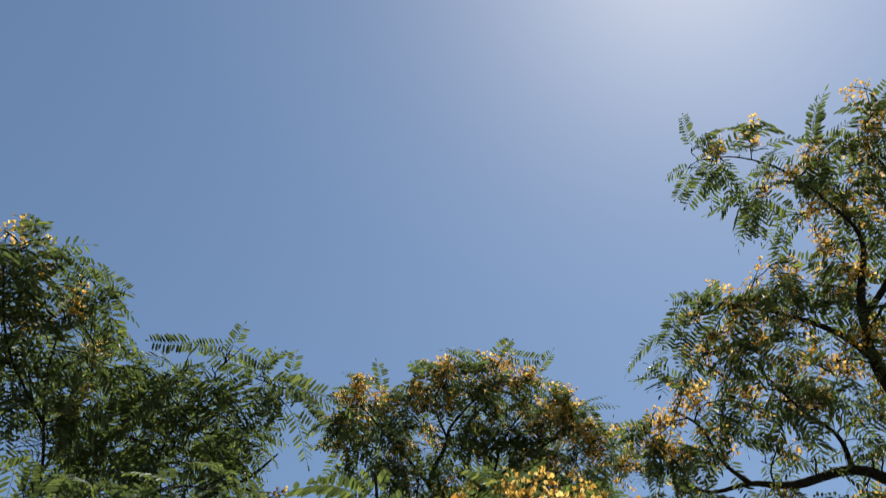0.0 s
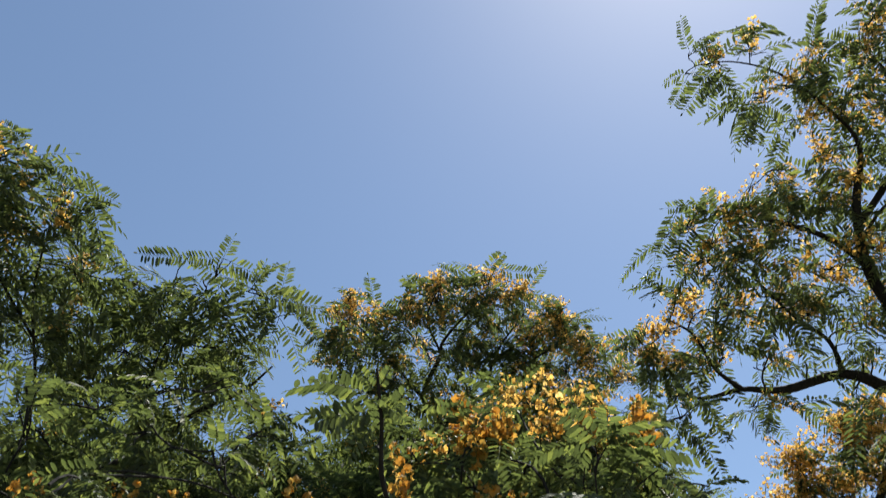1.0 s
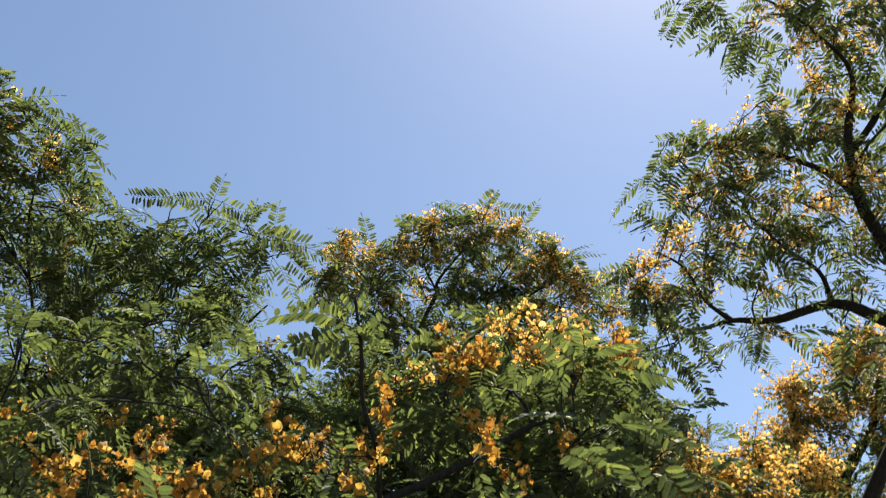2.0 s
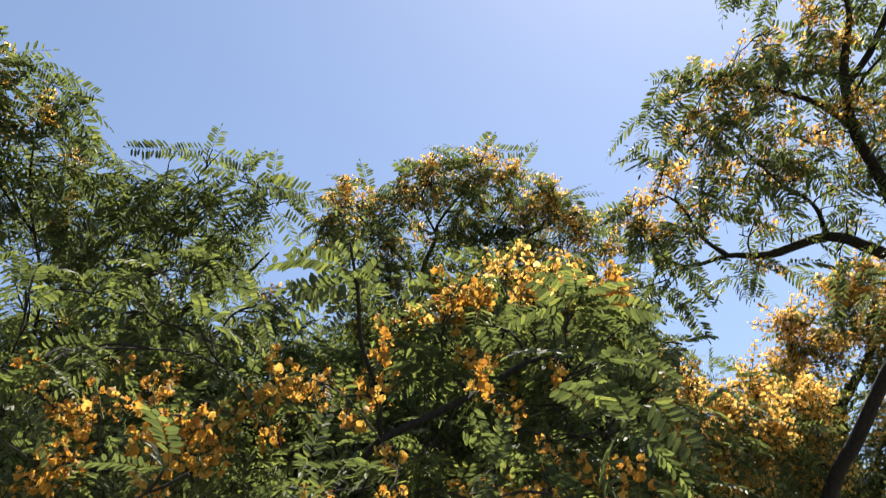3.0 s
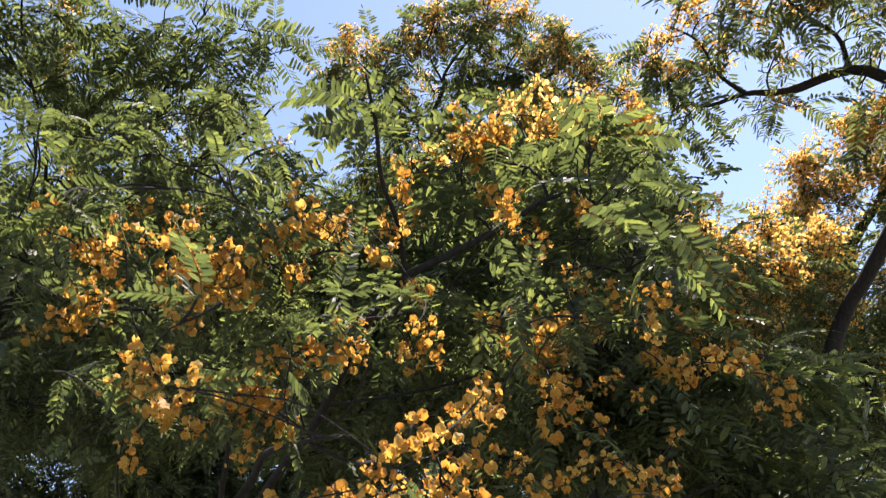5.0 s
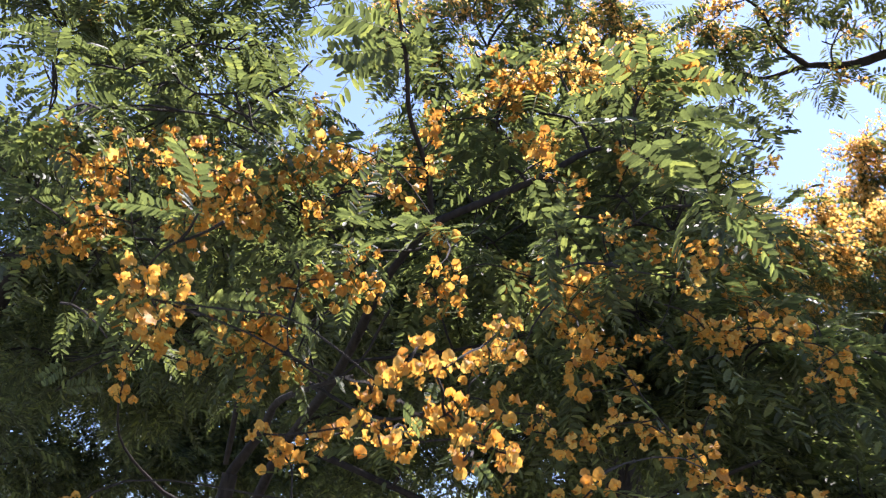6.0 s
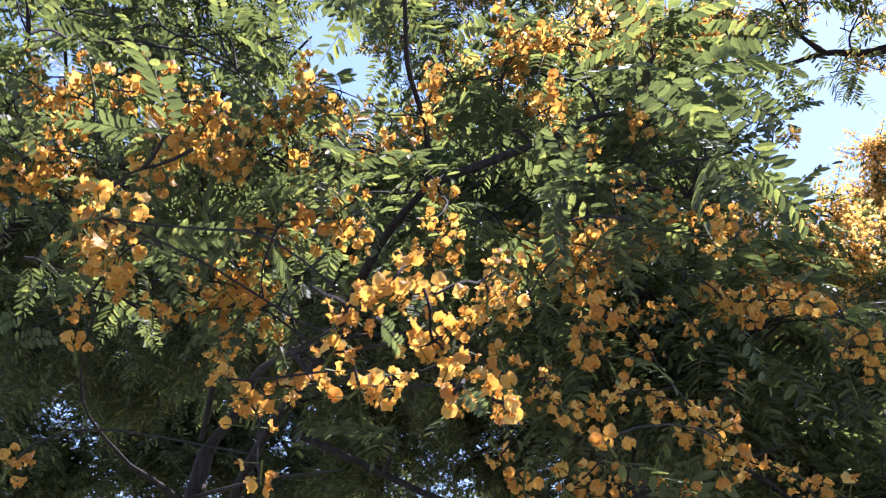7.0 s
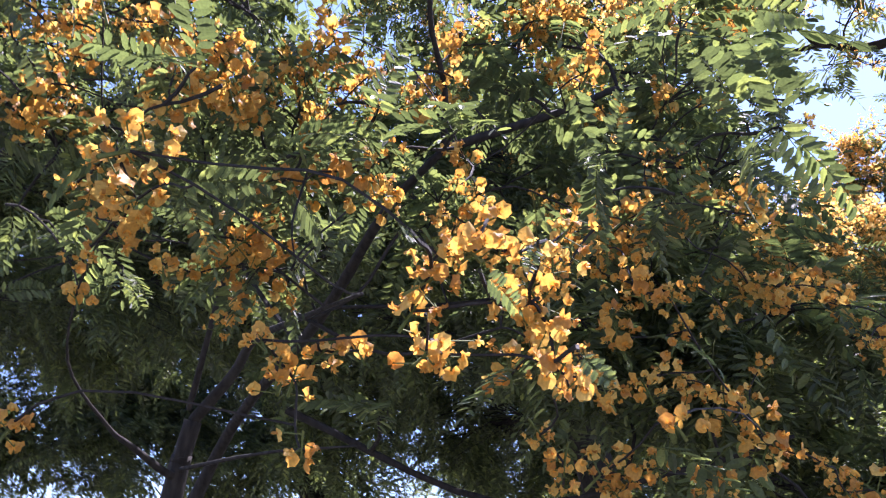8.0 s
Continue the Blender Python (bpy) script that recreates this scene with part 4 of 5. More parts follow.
for c in [(0.18, 1.98, 2.83, 0.033), (0.08, 2.03, 2.85, 0.034), (0.14, 2.09, 2.90, 0.032), (0.20, 1.69, 2.35, 0.027), (-0.29, 1.53, 2.41, 0.030), (-0.30, 1.48, 2.31, 0.036), (-0.34, 1.60, 2.36, 0.038), (-0.32, 1.62, 2.32, 0.028), (-0.33, 1.73, 2.35, 0.027), (-0.25, 1.57, 2.38, 0.022), (-0.24, 1.70, 2.45, 0.021), (-0.08, 1.59, 2.36, 0.019), (-0.13, 1.72, 2.44, 0.018)]:
    low_tree.raceme(*c)
for c in [(0.14, 1.66, 2.15, 0.034), (0.14, 1.76, 2.14, 0.028), (0.20, 1.62, 2.11, 0.038), (0.22, 1.71, 2.11, 0.035), (0.26, 1.70, 2.16, 0.027), (0.25, 1.84, 2.24, 0.029), (0.32, 1.73, 2.17, 0.022), (0.31, 1.79, 2.20, 0.018), (0.17, 1.64, 2.07, 0.025), (0.19, 1.53, 1.95, 0.025), (0.23, 1.53, 1.94, 0.018), (0.38, 1.68, 1.81, 0.025), (0.37, 1.74, 1.82, 0.025), (0.40, 1.68, 1.77, 0.030), (0.44, 1.68, 1.76, 0.015), (0.48, 1.67, 1.74, 0.022), (0.16, 1.31, 1.70, 0.016), (0.23, 1.61, 1.85, 0.021), (0.23, 1.56, 1.86, 0.015), (0.48, 1.85, 2.10, 0.038)]:
    low_tree.raceme(*c)
for c in [(0.46, 1.90, 2.13, 0.031), (0.39, 1.59, 2.11, 0.030), (0.33, 1.65, 1.84, 0.019), (0.20, 1.57, 1.82, 0.017), (0.35, 1.78, 2.07, 0.022), (0.62, 1.91, 2.12, 0.028)]:
    low_tree.raceme(*c)
for c in [(0.70, 1.98, 2.14, 0.033), (0.78, 2.08, 2.12, 0.032), (0.62, 2.07, 2.27, 0.035), (0.66, 2.13, 2.26, 0.030), (0.40, 1.79, 2.03, 0.022), (0.27, 1.69, 2.29, 0.022), (0.35, 1.58, 2.33, 0.024), (0.44, 2.01, 2.81, 0.052), (0.45, 2.15, 2.87, 0.039), (0.53, 2.05, 2.90, 0.058), (0.63, 2.14, 2.98, 0.046), (0.59, 2.03, 2.90, 0.042), (0.27, 1.59, 2.22, 0.023), (0.29, 1.73, 2.26, 0.019), (0.34, 1.69, 2.23, 0.025), (0.31, 2.03, 2.96, 0.042), (0.36, 2.12, 2.94, 0.037)]:
    low_tree.raceme(*c)
for c in [(0.74, 1.88, 2.06, 0.028), (0.77, 1.94, 2.03, 0.025), (0.66, 1.83, 1.99, 0.021), (0.28, 1.63, 1.93, 0.017), (-0.15, 1.55, 2.30, 0.016)]:
    low_tree.raceme(*c)
for c in [(0.12, 2.06, 2.94, 0.056), (0.09, 2.22, 2.96, 0.058), (0.16, 2.07, 2.92, 0.043), (-0.02, 2.04, 2.88, 0.055), (0.01, 2.20, 2.91, 0.050), (0.06, 2.00, 2.84, 0.033), (-0.01, 2.12, 2.85, 0.029), (0.27, 2.10, 3.05, 0.050), (0.24, 2.21, 3.12, 0.038), (0.34, 1.99, 2.98, 0.059), (0.40, 2.00, 2.96, 0.050), (0.35, 2.15, 2.94, 0.049), (0.42, 1.99, 2.89, 0.035), (0.48, 2.05, 2.85, 0.032), (0.49, 1.95, 2.83, 0.056), (0.54, 1.93, 2.85, 0.056), (0.57, 2.05, 2.92, 0.048), (0.58, 1.94, 2.81, 0.039), (0.31, 1.97, 2.85, 0.035)]:
    low_tree.raceme(*c)
for c in [(0.20, 2.04, 2.96, 0.030), (0.47, 1.99, 2.96, 0.032)]:
    low_tree.raceme(*c)
for c in [(-0.09, 1.76, 2.55, 0.032), (-0.07, 1.87, 2.54, 0.030), (-0.13, 1.73, 2.49, 0.026), (-0.20, 1.82, 2.47, 0.026), (0.14, 1.86, 2.59, 0.034), (0.11, 1.86, 2.60, 0.024), (0.11, 1.91, 2.65, 0.020), (0.19, 1.86, 2.59, 0.024), (0.35, 1.83, 2.50, 0.036), (0.25, 2.06, 2.61, 0.024), (-0.12, 1.69, 2.35, 0.025)]:
    low_tree.raceme(*c)
for c in [(-0.31, 1.73, 2.44, 0.042), (-0.28, 1.73, 2.45, 0.031), (-0.26, 1.79, 2.49, 0.030), (0.43, 1.77, 2.23, 0.027), (0.41, 1.93, 2.27, 0.023), (0.49, 1.81, 2.23, 0.026), (0.31, 1.71, 2.16, 0.024), (-0.21, 1.72, 2.49, 0.024), (-0.26, 1.86, 2.48, 0.025), (0.78, 2.13, 2.67, 0.033), (-0.56, 1.64, 2.48, 0.024), (-0.62, 1.77, 2.49, 0.025), (-0.65, 1.60, 2.48, 0.024), (-0.72, 1.68, 2.52, 0.020), (-0.81, 1.49, 2.42, 0.030)]:
    low_tree.raceme(*c)
for c in [(-0.86, 1.60, 2.46, 0.026)]:
    low_tree.raceme(*c)
for c in [(-0.14, 1.53, 2.66, -0.26, 1.46, 2.69), (-0.14, 1.54, 2.65, -0.25, 1.55, 2.58), (-0.14, 1.53, 2.66, -0.07, 1.54, 2.62), (-0.14, 1.52, 2.68, -0.10, 1.47, 2.71), (-0.14, 1.55, 2.63, -0.21, 1.59, 2.55), (-0.14, 1.54, 2.64, -0.29, 1.52, 2.60), (-0.14, 1.57, 2.62, -0.06, 1.51, 2.67), (-0.14, 1.52, 2.67, -0.19, 1.46, 2.70)]:
    low_tree.frond(*c)
for c in [(0.52, 1.73, 2.53, 0.61, 1.74, 2.43), (0.54, 1.78, 2.45, 0.64, 1.82, 2.29), (0.51, 1.84, 2.39, 0.56, 1.85, 2.30), (0.47, 1.75, 2.53, 0.56, 1.73, 2.47), (0.47, 1.82, 2.44, 0.53, 1.83, 2.35), (0.50, 1.70, 2.58, 0.56, 1.71, 2.50), (0.34, 1.74, 2.61, 0.28, 1.70, 2.64), (0.45, 1.71, 2.59, 0.40, 1.76, 2.53)]:
    low_tree.frond(*c)
for c in [(-0.29, 1.71, 2.28, 0.063, 0), (-0.07, 1.94, 2.77, 0.076, 0), (-0.10, 2.31, 2.56, 0.094, 0), (0.06, 1.99, 2.78, 0.082, 0), (0.11, 2.16, 2.79, 0.072, 0), (0.02, 2.28, 2.55, 0.076, 0), (0.27, 2.21, 2.67, 0.091, 0), (0.22, 1.85, 2.32, 0.067, 0), (0.39, 1.78, 2.66, 0.089, 0), (0.40, 2.00, 2.62, 0.075, 0), (0.38, 2.06, 2.54, 0.081, 0), (0.28, 1.86, 2.37, 0.068, 0), (0.36, 1.51, 2.36, 0.063, 0), (0.40, 1.57, 2.25, 0.077, 0)]:
    low_tree.clump(*c, dense=1.5)
# dense inner clumps added to block light in the lower part of the crown
for c in [(1.16, 2.98, 2.13, 0.20, 0), (0.98, 2.66, 1.87, 0.15, 0), (0.88, 2.27, 2.16, 0.17, 0), (0.74, 2.19, 1.62, 0.19, 0), (0.99, 2.35, 1.82, 0.22, 0), (0.67, 2.43, 1.72, 0.16, 0), (0.73, 2.51, 2.00, 0.18, 0), (0.82, 2.86, 2.26, 0.19, 0), (1.25, 2.96, 1.79, 0.21, 0), (0.62, 2.16, 2.17, 0.16, 0), (1.11, 2.71, 2.33, 0.15, 0), (0.97, 2.98, 1.82, 0.14, 0)]:
    low_tree.clump(*c, dense=2.2)
for c in [(0.20, 2.46, 2.33, 0.17, 0), (0.56, 2.67, 2.33, 0.12, 0), (0.45, 2.53, 2.51, 0.18, 0), (0.21, 2.13, 2.14, 0.13, 0), (0.23, 2.39, 2.07, 0.12, 0), (0.69, 2.85, 2.56, 0.16, 0), (0.37, 2.86, 2.64, 0.18, 0), (0.42, 2.31, 2.34, 0.16, 0), (0.67, 2.45, 2.57, 0.12, 0), (0.52, 2.24, 2.03, 0.15, 0), (0.26, 2.67, 2.43, 0.13, 0), (0.59, 2.50, 2.11, 0.18, 0), (0.51, 2.99, 2.17, 0.12, 0), (0.79, 2.82, 2.36, 0.13, 0)]:
    low_tree.clump(*c, dense=2.2)
for c in [(0.08, 1.73, 2.19, 0.026), (0.17, 1.77, 2.23, 0.028), (0.12, 1.71, 2.12, 0.024), (0.18, 1.72, 2.14, 0.024), (0.15, 1.68, 2.07, 0.026), (0.17, 1.69, 2.05, 0.022), (0.26, 1.76, 2.13, 0.022), (0.24, 1.74, 2.05, 0.024), (0.22, 1.76, 2.02, 0.020), (0.30, 1.75, 2.04, 0.022), (0.19, 1.69, 1.93, 0.026), (0.14, 1.63, 1.71, 0.026), (0.18, 1.64, 1.71, 0.028), (0.22, 1.63, 1.72, 0.024)]:
    low_tree.raceme(*c)
for c in [(0.16, 1.64, 1.69, 0.022), (0.30, 1.69, 1.72, 0.024), (0.33, 1.69, 1.71, 0.022), (0.42, 1.78, 1.86, 0.024), (0.46, 1.80, 1.94, 0.020), (0.49, 1.83, 2.10, 0.026), (0.53, 1.83, 2.10, 0.030), (0.59, 1.83, 2.10, 0.026), (0.64, 1.84, 2.09, 0.024), (0.56, 1.80, 1.73, 0.024), (0.61, 1.80, 1.73, 0.026), (0.30, 1.72, 1.88, 0.022), (0.31, 1.73, 1.87, 0.020)]:
    low_tree.raceme(*c)
low_tree.finish()

# dark-stemmed tree with low boughs of golden-orange blossom
near_tree = Tree('flowering_tree', (-0.75, 2.25, 0.0), 'dark-stemmed tree with low boughs of golden-orange blossom', 26, leaf_size=0.5, singles=300, near=True, spray=0.94, bloom=1.1)
near_tree.wood('trunk', [(-0.75, 2.25, -0.1, 0.055), (-0.72, 2.2, 0.9, 0.04), (-0.610, 2.118, 1.737, 0.022), (-0.602, 2.109, 1.801, 0.0195), (-0.586, 2.096, 1.883, 0.0175)])
near_tree.wood('limb', [(-0.586, 2.096, 1.883, 0.0125), (-0.505, 2.042, 1.966, 0.0105), (-0.446, 1.937, 2.002, 0.008), (-0.312, 1.708, 1.963, 0.0048), (-0.197, 1.476, 1.907, 0.0027)])
near_tree.wood('limb', [(-0.601, 2.112, 1.791, 0.009), (-0.613, 2.089, 1.775, 0.008), (-0.656, 1.982, 1.804, 0.0058), (-0.679, 1.913, 1.823, 0.0038), (-0.708, 1.768, 1.893, 0.0022), (-0.653, 1.637, 1.999, 0.0016), (-0.558, 1.516, 2.085, 0.0012)])
near_tree.wood('limb', [(-0.59, 2.07, 1.9, 0.0065), (-0.5, 1.89, 2.15, 0.0053), (-0.42, 1.86, 2.26, 0.0035), (-0.35, 1.79, 2.49, 0.0027)])
near_tree.wood('limb', [(-0.35, 1.78, 2.0, 0.0039), (-0.17, 1.64, 1.88, 0.0027), (-0.01, 1.49, 1.87, 0.0018)])
near_tree.wood('limb', [(-0.63, 2.14, 1.79, 0.0048), (-0.39, 1.85, 1.77, 0.0027), (-0.21, 1.68, 1.75, 0.0014)])
for c in [(-0.99, 1.77, 2.56, 0.042, 0), (-0.86, 1.72, 2.16, 0.028, 0), (-0.6, 1.84, 2.2, 0.028, 0), (-0.8, 1.76, 2.15, 0.028, 0), (-0.17, 1.74, 2.14, 0.021, 0), (-0.76, 2.01, 2.18, 0.021, 0)]:
    near_tree.clump(*c)
for c in [(-0.56, 1.77, 2.34, 0.028, 0), (-0.77, 1.69, 2.29, 0.028, 0), (-0.46, 1.9, 2.37, 0.03, 0)]:
    near_tree.clump(*c)
for c in [(-0.37, 1.59, 2.38, 0.016, 0)]:
    near_tree.clump(*c, dense=0.6)
for c in [(-0.48, 1.54, 2.54, 0.024, 0), (-0.42, 1.53, 2.43, 0.02, 0), (-0.67, 1.4, 2.41, 0.02, 0), (-0.2, 1.74, 2.4, 0.016, 0), (-0.68, 1.31, 2.34, 0.017, 0)]:
    near_tree.clump(*c, dense=0.8)
for c in [(-0.55, 1.30, 2.23, 0.031), (-0.60, 1.33, 2.23, 0.024), (-0.67, 1.37, 2.26, 0.021), (-0.68, 1.45, 2.27, 0.020), (-0.62, 1.34, 2.24, 0.020), (-0.67, 1.38, 2.27, 0.015), (-0.52, 1.33, 2.24, 0.022), (-0.45, 1.30, 2.22, 0.028), (-0.46, 1.32, 2.19, 0.039), (-0.41, 1.35, 2.23, 0.028), (-0.40, 1.37, 2.20, 0.026), (-0.47, 1.49, 2.25, 0.026), (-0.60, 1.35, 2.19, 0.025), (-0.67, 1.40, 2.18, 0.026), (-0.70, 1.47, 2.19, 0.023), (-0.71, 1.41, 2.15, 0.022), (-0.79, 1.50, 2.15, 0.023), (-0.66, 1.42, 2.17, 0.031), (-0.70, 1.56, 2.22, 0.033), (-0.64, 1.43, 2.18, 0.021)]:
    near_tree.raceme(*c)
for c in [(-0.67, 1.49, 2.18, 0.018), (-0.69, 1.43, 2.14, 0.018), (-0.73, 1.53, 2.20, 0.014), (-0.45, 1.33, 2.11, 0.029), (-0.52, 1.46, 2.18, 0.026), (-0.43, 1.37, 2.18, 0.024), (-0.46, 1.43, 2.22, 0.022), (-0.40, 1.42, 2.18, 0.033), (-0.42, 1.54, 2.25, 0.032), (-0.37, 1.46, 2.21, 0.027), (-0.45, 1.54, 2.26, 0.027), (-0.37, 1.51, 2.28, 0.029), (-0.40, 1.54, 2.30, 0.025)]:
    near_tree.raceme(*c)
for c in [(-0.39, 1.13, 1.90, 0.026), (-0.44, 1.28, 1.93, 0.028), (-0.47, 1.26, 2.00, 0.027), (-0.53, 1.34, 2.00, 0.027), (-0.49, 1.33, 1.97, 0.030), (-0.49, 1.34, 1.93, 0.026), (-0.51, 1.43, 1.96, 0.021), (-0.52, 1.35, 1.89, 0.019), (-0.54, 1.40, 1.86, 0.016), (-0.38, 1.54, 2.01, 0.039), (-0.43, 1.61, 2.00, 0.033), (-0.36, 1.56, 1.98, 0.032), (-0.33, 1.62, 1.98, 0.025), (-0.38, 1.57, 1.93, 0.024), (-0.42, 1.61, 1.91, 0.019), (-0.42, 1.52, 2.01, 0.027), (-0.47, 1.63, 2.00, 0.021), (-0.27, 1.38, 2.04, 0.026), (-0.20, 1.35, 2.03, 0.029), (-0.19, 1.44, 2.06, 0.024)]:
    near_tree.raceme(*c)
for c in [(-0.18, 1.47, 2.07, 0.027), (-0.16, 1.39, 2.08, 0.015), (-0.21, 1.44, 2.11, 0.012), (-0.45, 1.43, 1.92, 0.023), (-0.49, 1.57, 1.98, 0.018), (-0.56, 1.35, 1.98, 0.023), (-0.58, 1.46, 2.02, 0.024), (-0.32, 1.38, 2.02, 0.019)]:
    near_tree.raceme(*c)
for c in [(-0.09, 1.05, 1.76, 0.021), (-0.10, 1.06, 1.74, 0.021), (-0.11, 1.07, 1.72, 0.012), (-0.07, 1.05, 1.77, 0.015), (-0.05, 1.08, 1.81, 0.015), (-0.04, 1.08, 1.78, 0.011), (-0.02, 1.10, 1.79, 0.012), (-0.06, 1.06, 1.77, 0.011), (-0.03, 1.06, 1.72, 0.014), (-0.01, 1.06, 1.73, 0.018), (-0.00, 1.07, 1.71, 0.018), (0.00, 1.07, 1.68, 0.015), (-0.10, 1.17, 1.72, 0.012), (-0.08, 1.20, 1.73, 0.016), (-0.09, 1.34, 1.78, 0.018)]:
    near_tree.raceme(*c)
for c in [(-0.27, 1.26, 1.76, 0.014), (-0.26, 1.33, 1.74, 0.013), (-0.25, 1.28, 1.74, 0.022), (-0.24, 1.29, 1.73, 0.016), (-0.21, 1.29, 1.76, 0.018), (-0.20, 1.29, 1.76, 0.011), (-0.18, 1.34, 1.78, 0.011), (-0.22, 1.27, 1.65, 0.012), (0.04, 1.23, 1.88, 0.019), (0.03, 1.25, 1.86, 0.021), (0.05, 1.32, 1.89, 0.020), (0.04, 1.53, 1.95, 0.032), (0.08, 1.53, 1.96, 0.023), (-0.00, 1.44, 1.90, 0.019), (-0.00, 1.54, 1.95, 0.015), (0.03, 1.24, 1.73, 0.016), (0.05, 1.32, 1.74, 0.013)]:
    near_tree.raceme(*c)
for c in [(0.05, 1.24, 1.72, 0.015), (0.05, 1.52, 1.85, 0.026), (0.01, 1.57, 1.83, 0.026), (0.11, 1.56, 1.86, 0.020), (0.10, 1.64, 1.85, 0.017), (0.13, 1.53, 1.80, 0.024), (0.17, 1.64, 1.83, 0.019), (0.04, 1.50, 1.73, 0.023), (0.07, 1.51, 1.70, 0.019), (0.07, 1.56, 1.67, 0.018), (-0.55, 1.34, 1.68, 0.017)]:
    near_tree.raceme(*c)
for c in [(-0.02, 0.98, 1.74, -0.03, 0.98, 1.71), (-0.06, 0.99, 1.72, -0.03, 0.98, 1.69), (0.01, 1.01, 1.67, 0.03, 1.00, 1.64), (-0.11, 0.97, 1.74, -0.12, 0.95, 1.72)]:
    near_tree.frond(*c)
for c in [(-0.70, 1.35, 2.24, -0.65, 1.40, 2.18), (-0.71, 1.32, 2.28, -0.66, 1.36, 2.23), (-0.74, 1.36, 2.20, -0.68, 1.37, 2.21), (-0.53, 1.58, 2.02, -0.48, 1.61, 1.97), (-0.29, 1.65, 2.07, -0.35, 1.64, 2.00), (-0.24, 1.63, 2.13, -0.28, 1.65, 2.04), (-0.33, 1.65, 2.05, -0.30, 1.67, 1.96), (-0.70, 1.52, 1.96, -0.74, 1.49, 1.91), (-0.72, 1.53, 1.91, -0.65, 1.54, 1.94)]:
    near_tree.frond(*c)
for c in [(-0.2, 1.4, 2.12, 0.06, 0), (-0.31, 1.43, 2.09, 0.06, 0), (-0.08, 1.41, 2.1, 0.05, 0), (0.15, 1.52, 2.16, 0.06, 0), (0.26, 1.55, 2.12, 0.06, 0), (-0.36, 1.26, 2.08, 0.05, 0)]:
    near_tree.clump(*c, dense=1.4)
for c in [(-1.00, 1.59, 2.51, 0.077, 0), (-0.94, 1.52, 2.39, 0.065, 0), (-0.88, 1.53, 2.29, 0.065, 0), (-0.86, 1.50, 2.16, 0.064, 0), (-0.95, 1.64, 2.78, 0.078, 0), (-0.92, 1.61, 2.64, 0.061, 0), (-0.86, 1.57, 2.43, 0.071, 0), (-0.81, 1.62, 2.37, 0.079, 0), (-0.71, 1.56, 2.18, 0.079, 0), (-0.82, 1.70, 2.75, 0.065, 0), (-0.67, 1.65, 2.33, 0.069, 0), (-0.69, 1.55, 2.21, 0.077, 0), (-0.68, 1.63, 2.74, 0.075, 0), (-0.68, 1.60, 2.62, 0.075, 0), (-0.67, 1.63, 2.55, 0.090, 0), (-0.53, 1.60, 2.28, 0.060, 0), (-0.57, 1.58, 2.22, 0.082, 0), (-0.55, 1.73, 2.83, 0.062, 0)]:
    near_tree.clump(*c, dense=1.3)
for c in [(-0.50, 1.69, 2.59, 0.081, 0), (-0.47, 1.73, 2.42, 0.075, 0), (-0.51, 1.69, 2.29, 0.079, 0), (-0.43, 1.75, 2.72, 0.067, 0), (-0.42, 1.71, 2.49, 0.071, 0), (-0.42, 1.71, 2.38, 0.083, 0), (-0.39, 1.68, 2.24, 0.089, 0)]:
    near_tree.clump(*c, dense=1.3)
near_tree.finish()

# far dense tree with dark green foliage behind the others
far_tree = Tree('leafy_tree', (-1.2, 8.2, 0.0), 'far dense tree with dark green foliage behind the others', 27, leaf_size=1.25, singles=0, far=True)
far_tree.wood('trunk', [(-1.2, 8.2, -0.1, 0.16), (-1.15, 8.2, 2.4, 0.13), (-2.01, 8.06, 3.94, 0.0618), (-2.0, 7.79, 4.69, 0.0441)])
far_tree.wood('limb', [(-2.01, 7.96, 4.26, 0.0441), (-2.64, 7.61, 4.64, 0.0309), (-3.34, 7.26, 4.77, 0.0177)])
far_tree.wood('limb', [(-2.01, 7.99, 4.16, 0.0441), (-1.22, 7.99, 4.61, 0.0309), (-0.27, 7.95, 4.93, 0.0177)])
for c in [(-4.01, 7.05, 4.14, 0.407, 0), (-3.34, 7.35, 4.57, 0.471, 0), (-2.64, 7.52, 4.85, 0.53, 0), (-1.87, 7.63, 5.12, 0.53, 0), (-1.09, 7.87, 4.94, 0.589, 0), (-0.28, 8.04, 4.72, 0.53, 0), (-3.0, 7.72, 3.99, 0.53, 0), (-2.12, 7.93, 4.26, 0.589, 0), (-1.23, 8.19, 4.07, 0.589, 0), (-0.31, 8.32, 3.96, 0.589, 0), (-2.51, 7.94, 3.47, 0.524, 0), (-1.67, 8.19, 3.39, 0.524, 0), (-0.78, 8.36, 3.29, 0.524, 0), (-3.1, 7.76, 3.34, 0.349, 0), (-3.9, 7.36, 3.37, 0.349, 0), (-2.06, 8.11, 2.85, 0.575, 0), (-1.0, 8.34, 2.7, 0.575, 0)]:
    far_tree.clump(*c, dense=1.3)
# the clumps above z 5 are hidden, added to shadow the lower leaves
for c in [(-4.62, 6.72, 3.94, 0.407, 0), (-4.81, 6.78, 3.35, 0.524, 0), (-4.24, 7.11, 3.57, 0.291, 0), (-4.42, 7.15, 2.94, 0.465, 0), (-3.7, 7.58, 2.9, 0.465, 0), (-3.06, 7.91, 2.69, 0.465, 0), (-4.07, 7.44, 2.5, 0.465, 0), (-3.62, 7.49, 3.83, 0.353, 0), (-3.95, 7.03, 5.3, 0.548, 0), (-3.25, 7.24, 5.78, 0.616, 0), (-0.5, 8.0, 5.92, 0.686, 0), (-4.4, 6.97, 3.69, 0.349, 0), (-4.22, 6.83, 4.62, 0.294, 0)]:
    far_tree.clump(*c)
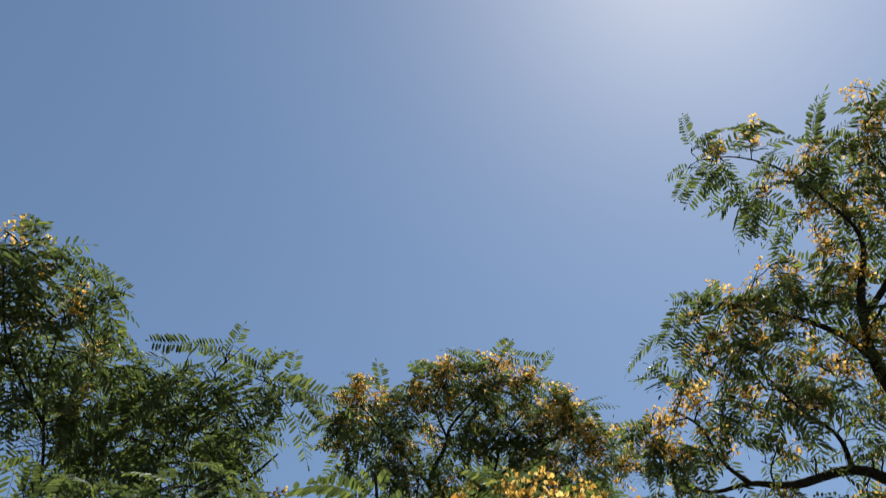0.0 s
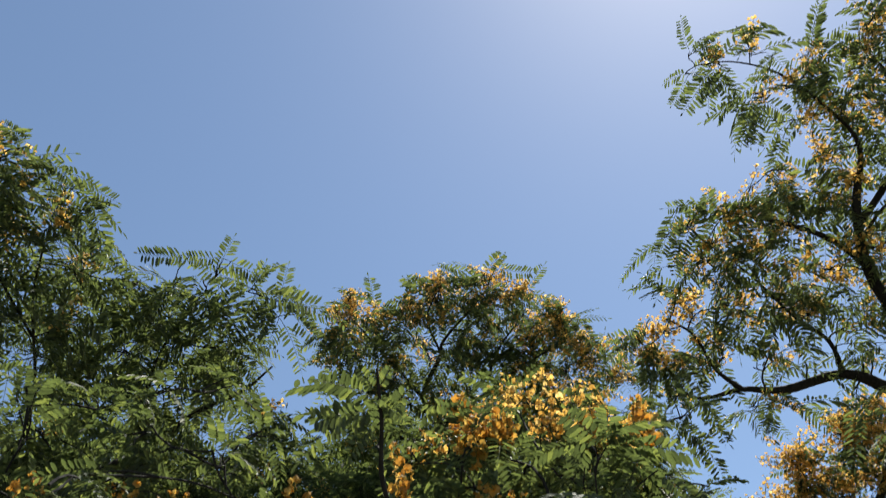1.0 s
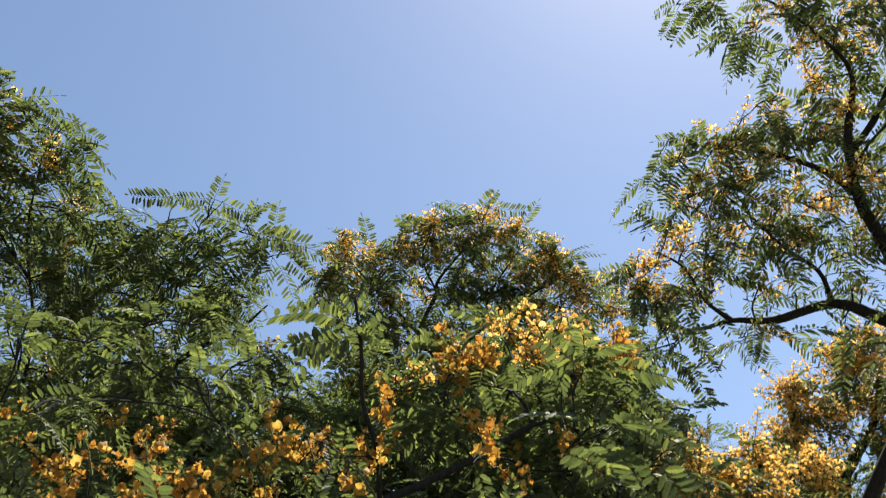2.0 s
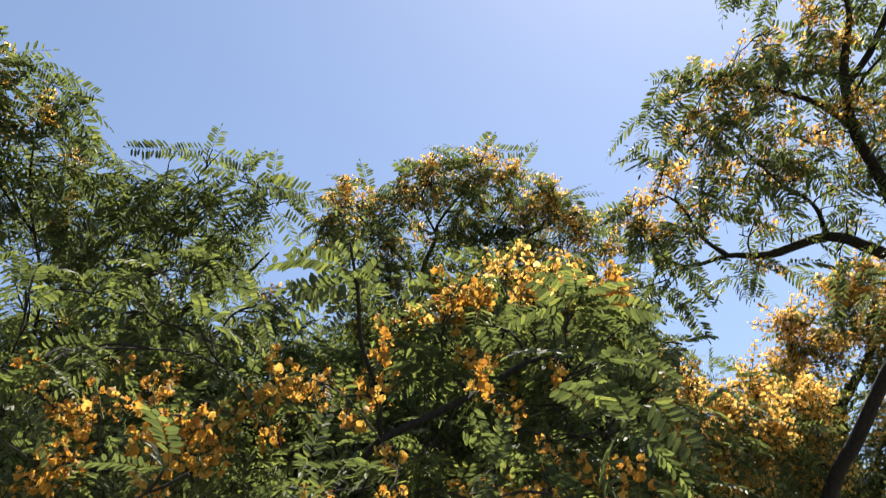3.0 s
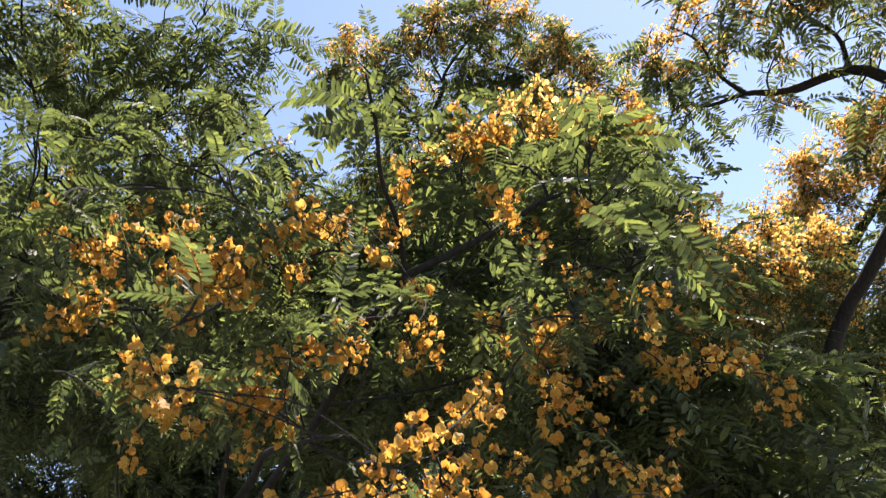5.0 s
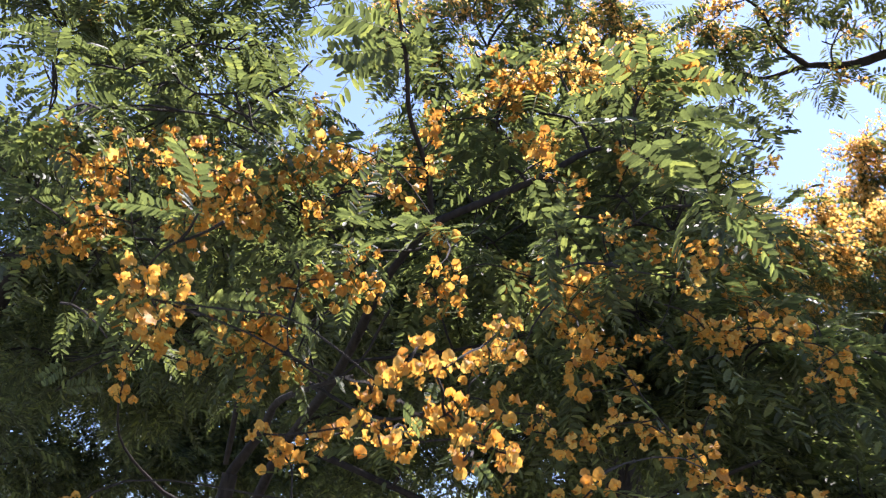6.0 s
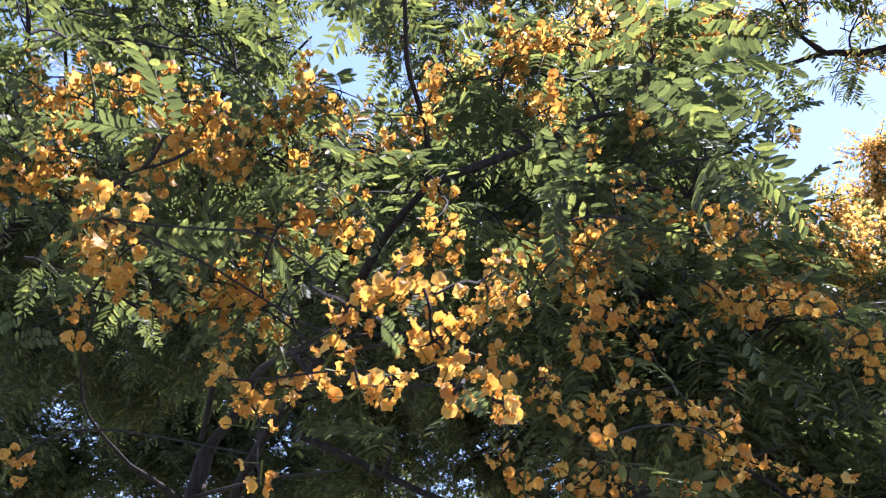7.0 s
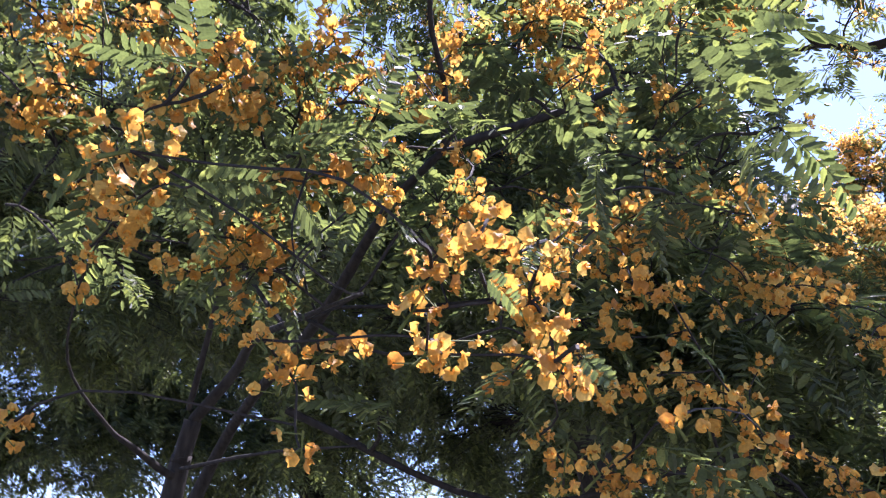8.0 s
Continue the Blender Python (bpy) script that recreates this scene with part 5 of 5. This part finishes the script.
for c in [(-4.45, 6.84, 4.34, 0.349, 0), (-4.29, 7.09, 3.99, 0.291, 0), (-4.36, 7.29, 3.22, 0.349, 0), (-3.87, 7.6, 3.13, 0.291, 0), (-3.34, 7.88, 3.08, 0.349, 0), (-2.94, 7.95, 3.46, 0.349, 0), (-2.48, 8.2, 3.13, 0.349, 0), (-3.42, 7.67, 3.72, 0.291, 0), (-3.19, 7.73, 4.19, 0.353, 0), (-3.75, 7.4, 4.32, 0.353, 0), (-4.03, 7.66, 3.0, 0.353, 0), (-2.82, 8.08, 3.95, 0.417, 0)]:
    far_tree.clump(*c, dense=1.7)
for c in [(-3.81, 6.47, 3.46, 0.286, 0), (-3.82, 6.59, 3.04, 0.312, 0), (-3.58, 6.65, 3.71, 0.289, 0), (-3.14, 6.89, 3.68, 0.316, 0), (-3.0, 6.99, 3.21, 0.364, 0), (-2.67, 7.15, 3.55, 0.368, 0), (-2.65, 7.2, 2.97, 0.364, 0), (-3.18, 6.98, 2.89, 0.208, 0), (-3.69, 6.73, 2.76, 0.26, 0), (-2.2, 7.41, 3.2, 0.368, 0), (-1.95, 7.47, 3.63, 0.373, 0), (-4.0, 6.46, 3.85, 0.32, 0), (-1.33, 7.62, 3.24, 0.421, 0), (-1.7, 7.51, 2.92, 0.364, 0)]:
    far_tree.clump(*c, dense=2.2)
far_tree.finish()

# far dense tree with dark green foliage and a little blossom
back_tree = Tree('leafy_tree', (3.2, 8.4, 0.0), 'far dense tree with dark green foliage and a little blossom', 28, leaf_size=1.25, singles=0, far=True)
back_tree.wood('trunk', [(3.2, 8.4, -0.1, 0.16), (3.0, 8.4, 2.4, 0.13), (1.89, 8.74, 3.64, 0.0654), (1.95, 8.49, 4.41, 0.0467)])
back_tree.wood('limb', [(1.92, 8.64, 3.97, 0.0467), (1.27, 8.55, 4.59, 0.0327), (0.56, 8.51, 4.87, 0.0187)])
back_tree.wood('limb', [(1.92, 8.64, 3.97, 0.0467), (2.71, 8.27, 4.43, 0.0327), (3.42, 7.97, 4.52, 0.0187)])
for c in [(0.55, 8.6, 4.65, 0.623, 0), (1.29, 8.41, 4.93, 0.623, 1), (2.1, 8.24, 4.95, 0.623, 2), (2.83, 8.16, 4.62, 0.623, 2), (3.49, 8.02, 4.3, 0.623, 2), (4.0, 7.88, 3.99, 0.623, 1), (0.74, 8.86, 3.83, 0.623, 0), (1.63, 8.69, 4.0, 0.686, 0), (2.46, 8.52, 3.92, 0.686, 0), (3.18, 8.36, 3.61, 0.686, 0), (3.83, 8.16, 3.32, 0.686, 0), (0.22, 8.94, 3.15, 0.616, 0), (1.15, 8.88, 3.12, 0.678, 0), (2.02, 8.73, 3.06, 0.678, 0), (2.82, 8.54, 2.9, 0.678, 0), (3.53, 8.3, 2.73, 0.678, 0)]:
    back_tree.clump(*c, dense=1.3)
# upper layer hidden behind nearer trees, added to cast shade on this crown
for c in [(0.24, 8.33, 5.77, 0.701, 0), (1.2, 8.25, 5.97, 0.708, 0), (2.09, 8.2, 5.74, 0.644, 0), (2.91, 8.16, 5.33, 0.58, 0), (3.66, 8.0, 5.02, 0.58, 0), (0.61, 8.04, 6.62, 0.716, 0), (1.54, 7.95, 6.57, 0.651, 0)]:
    back_tree.clump(*c)
back_tree.finish()
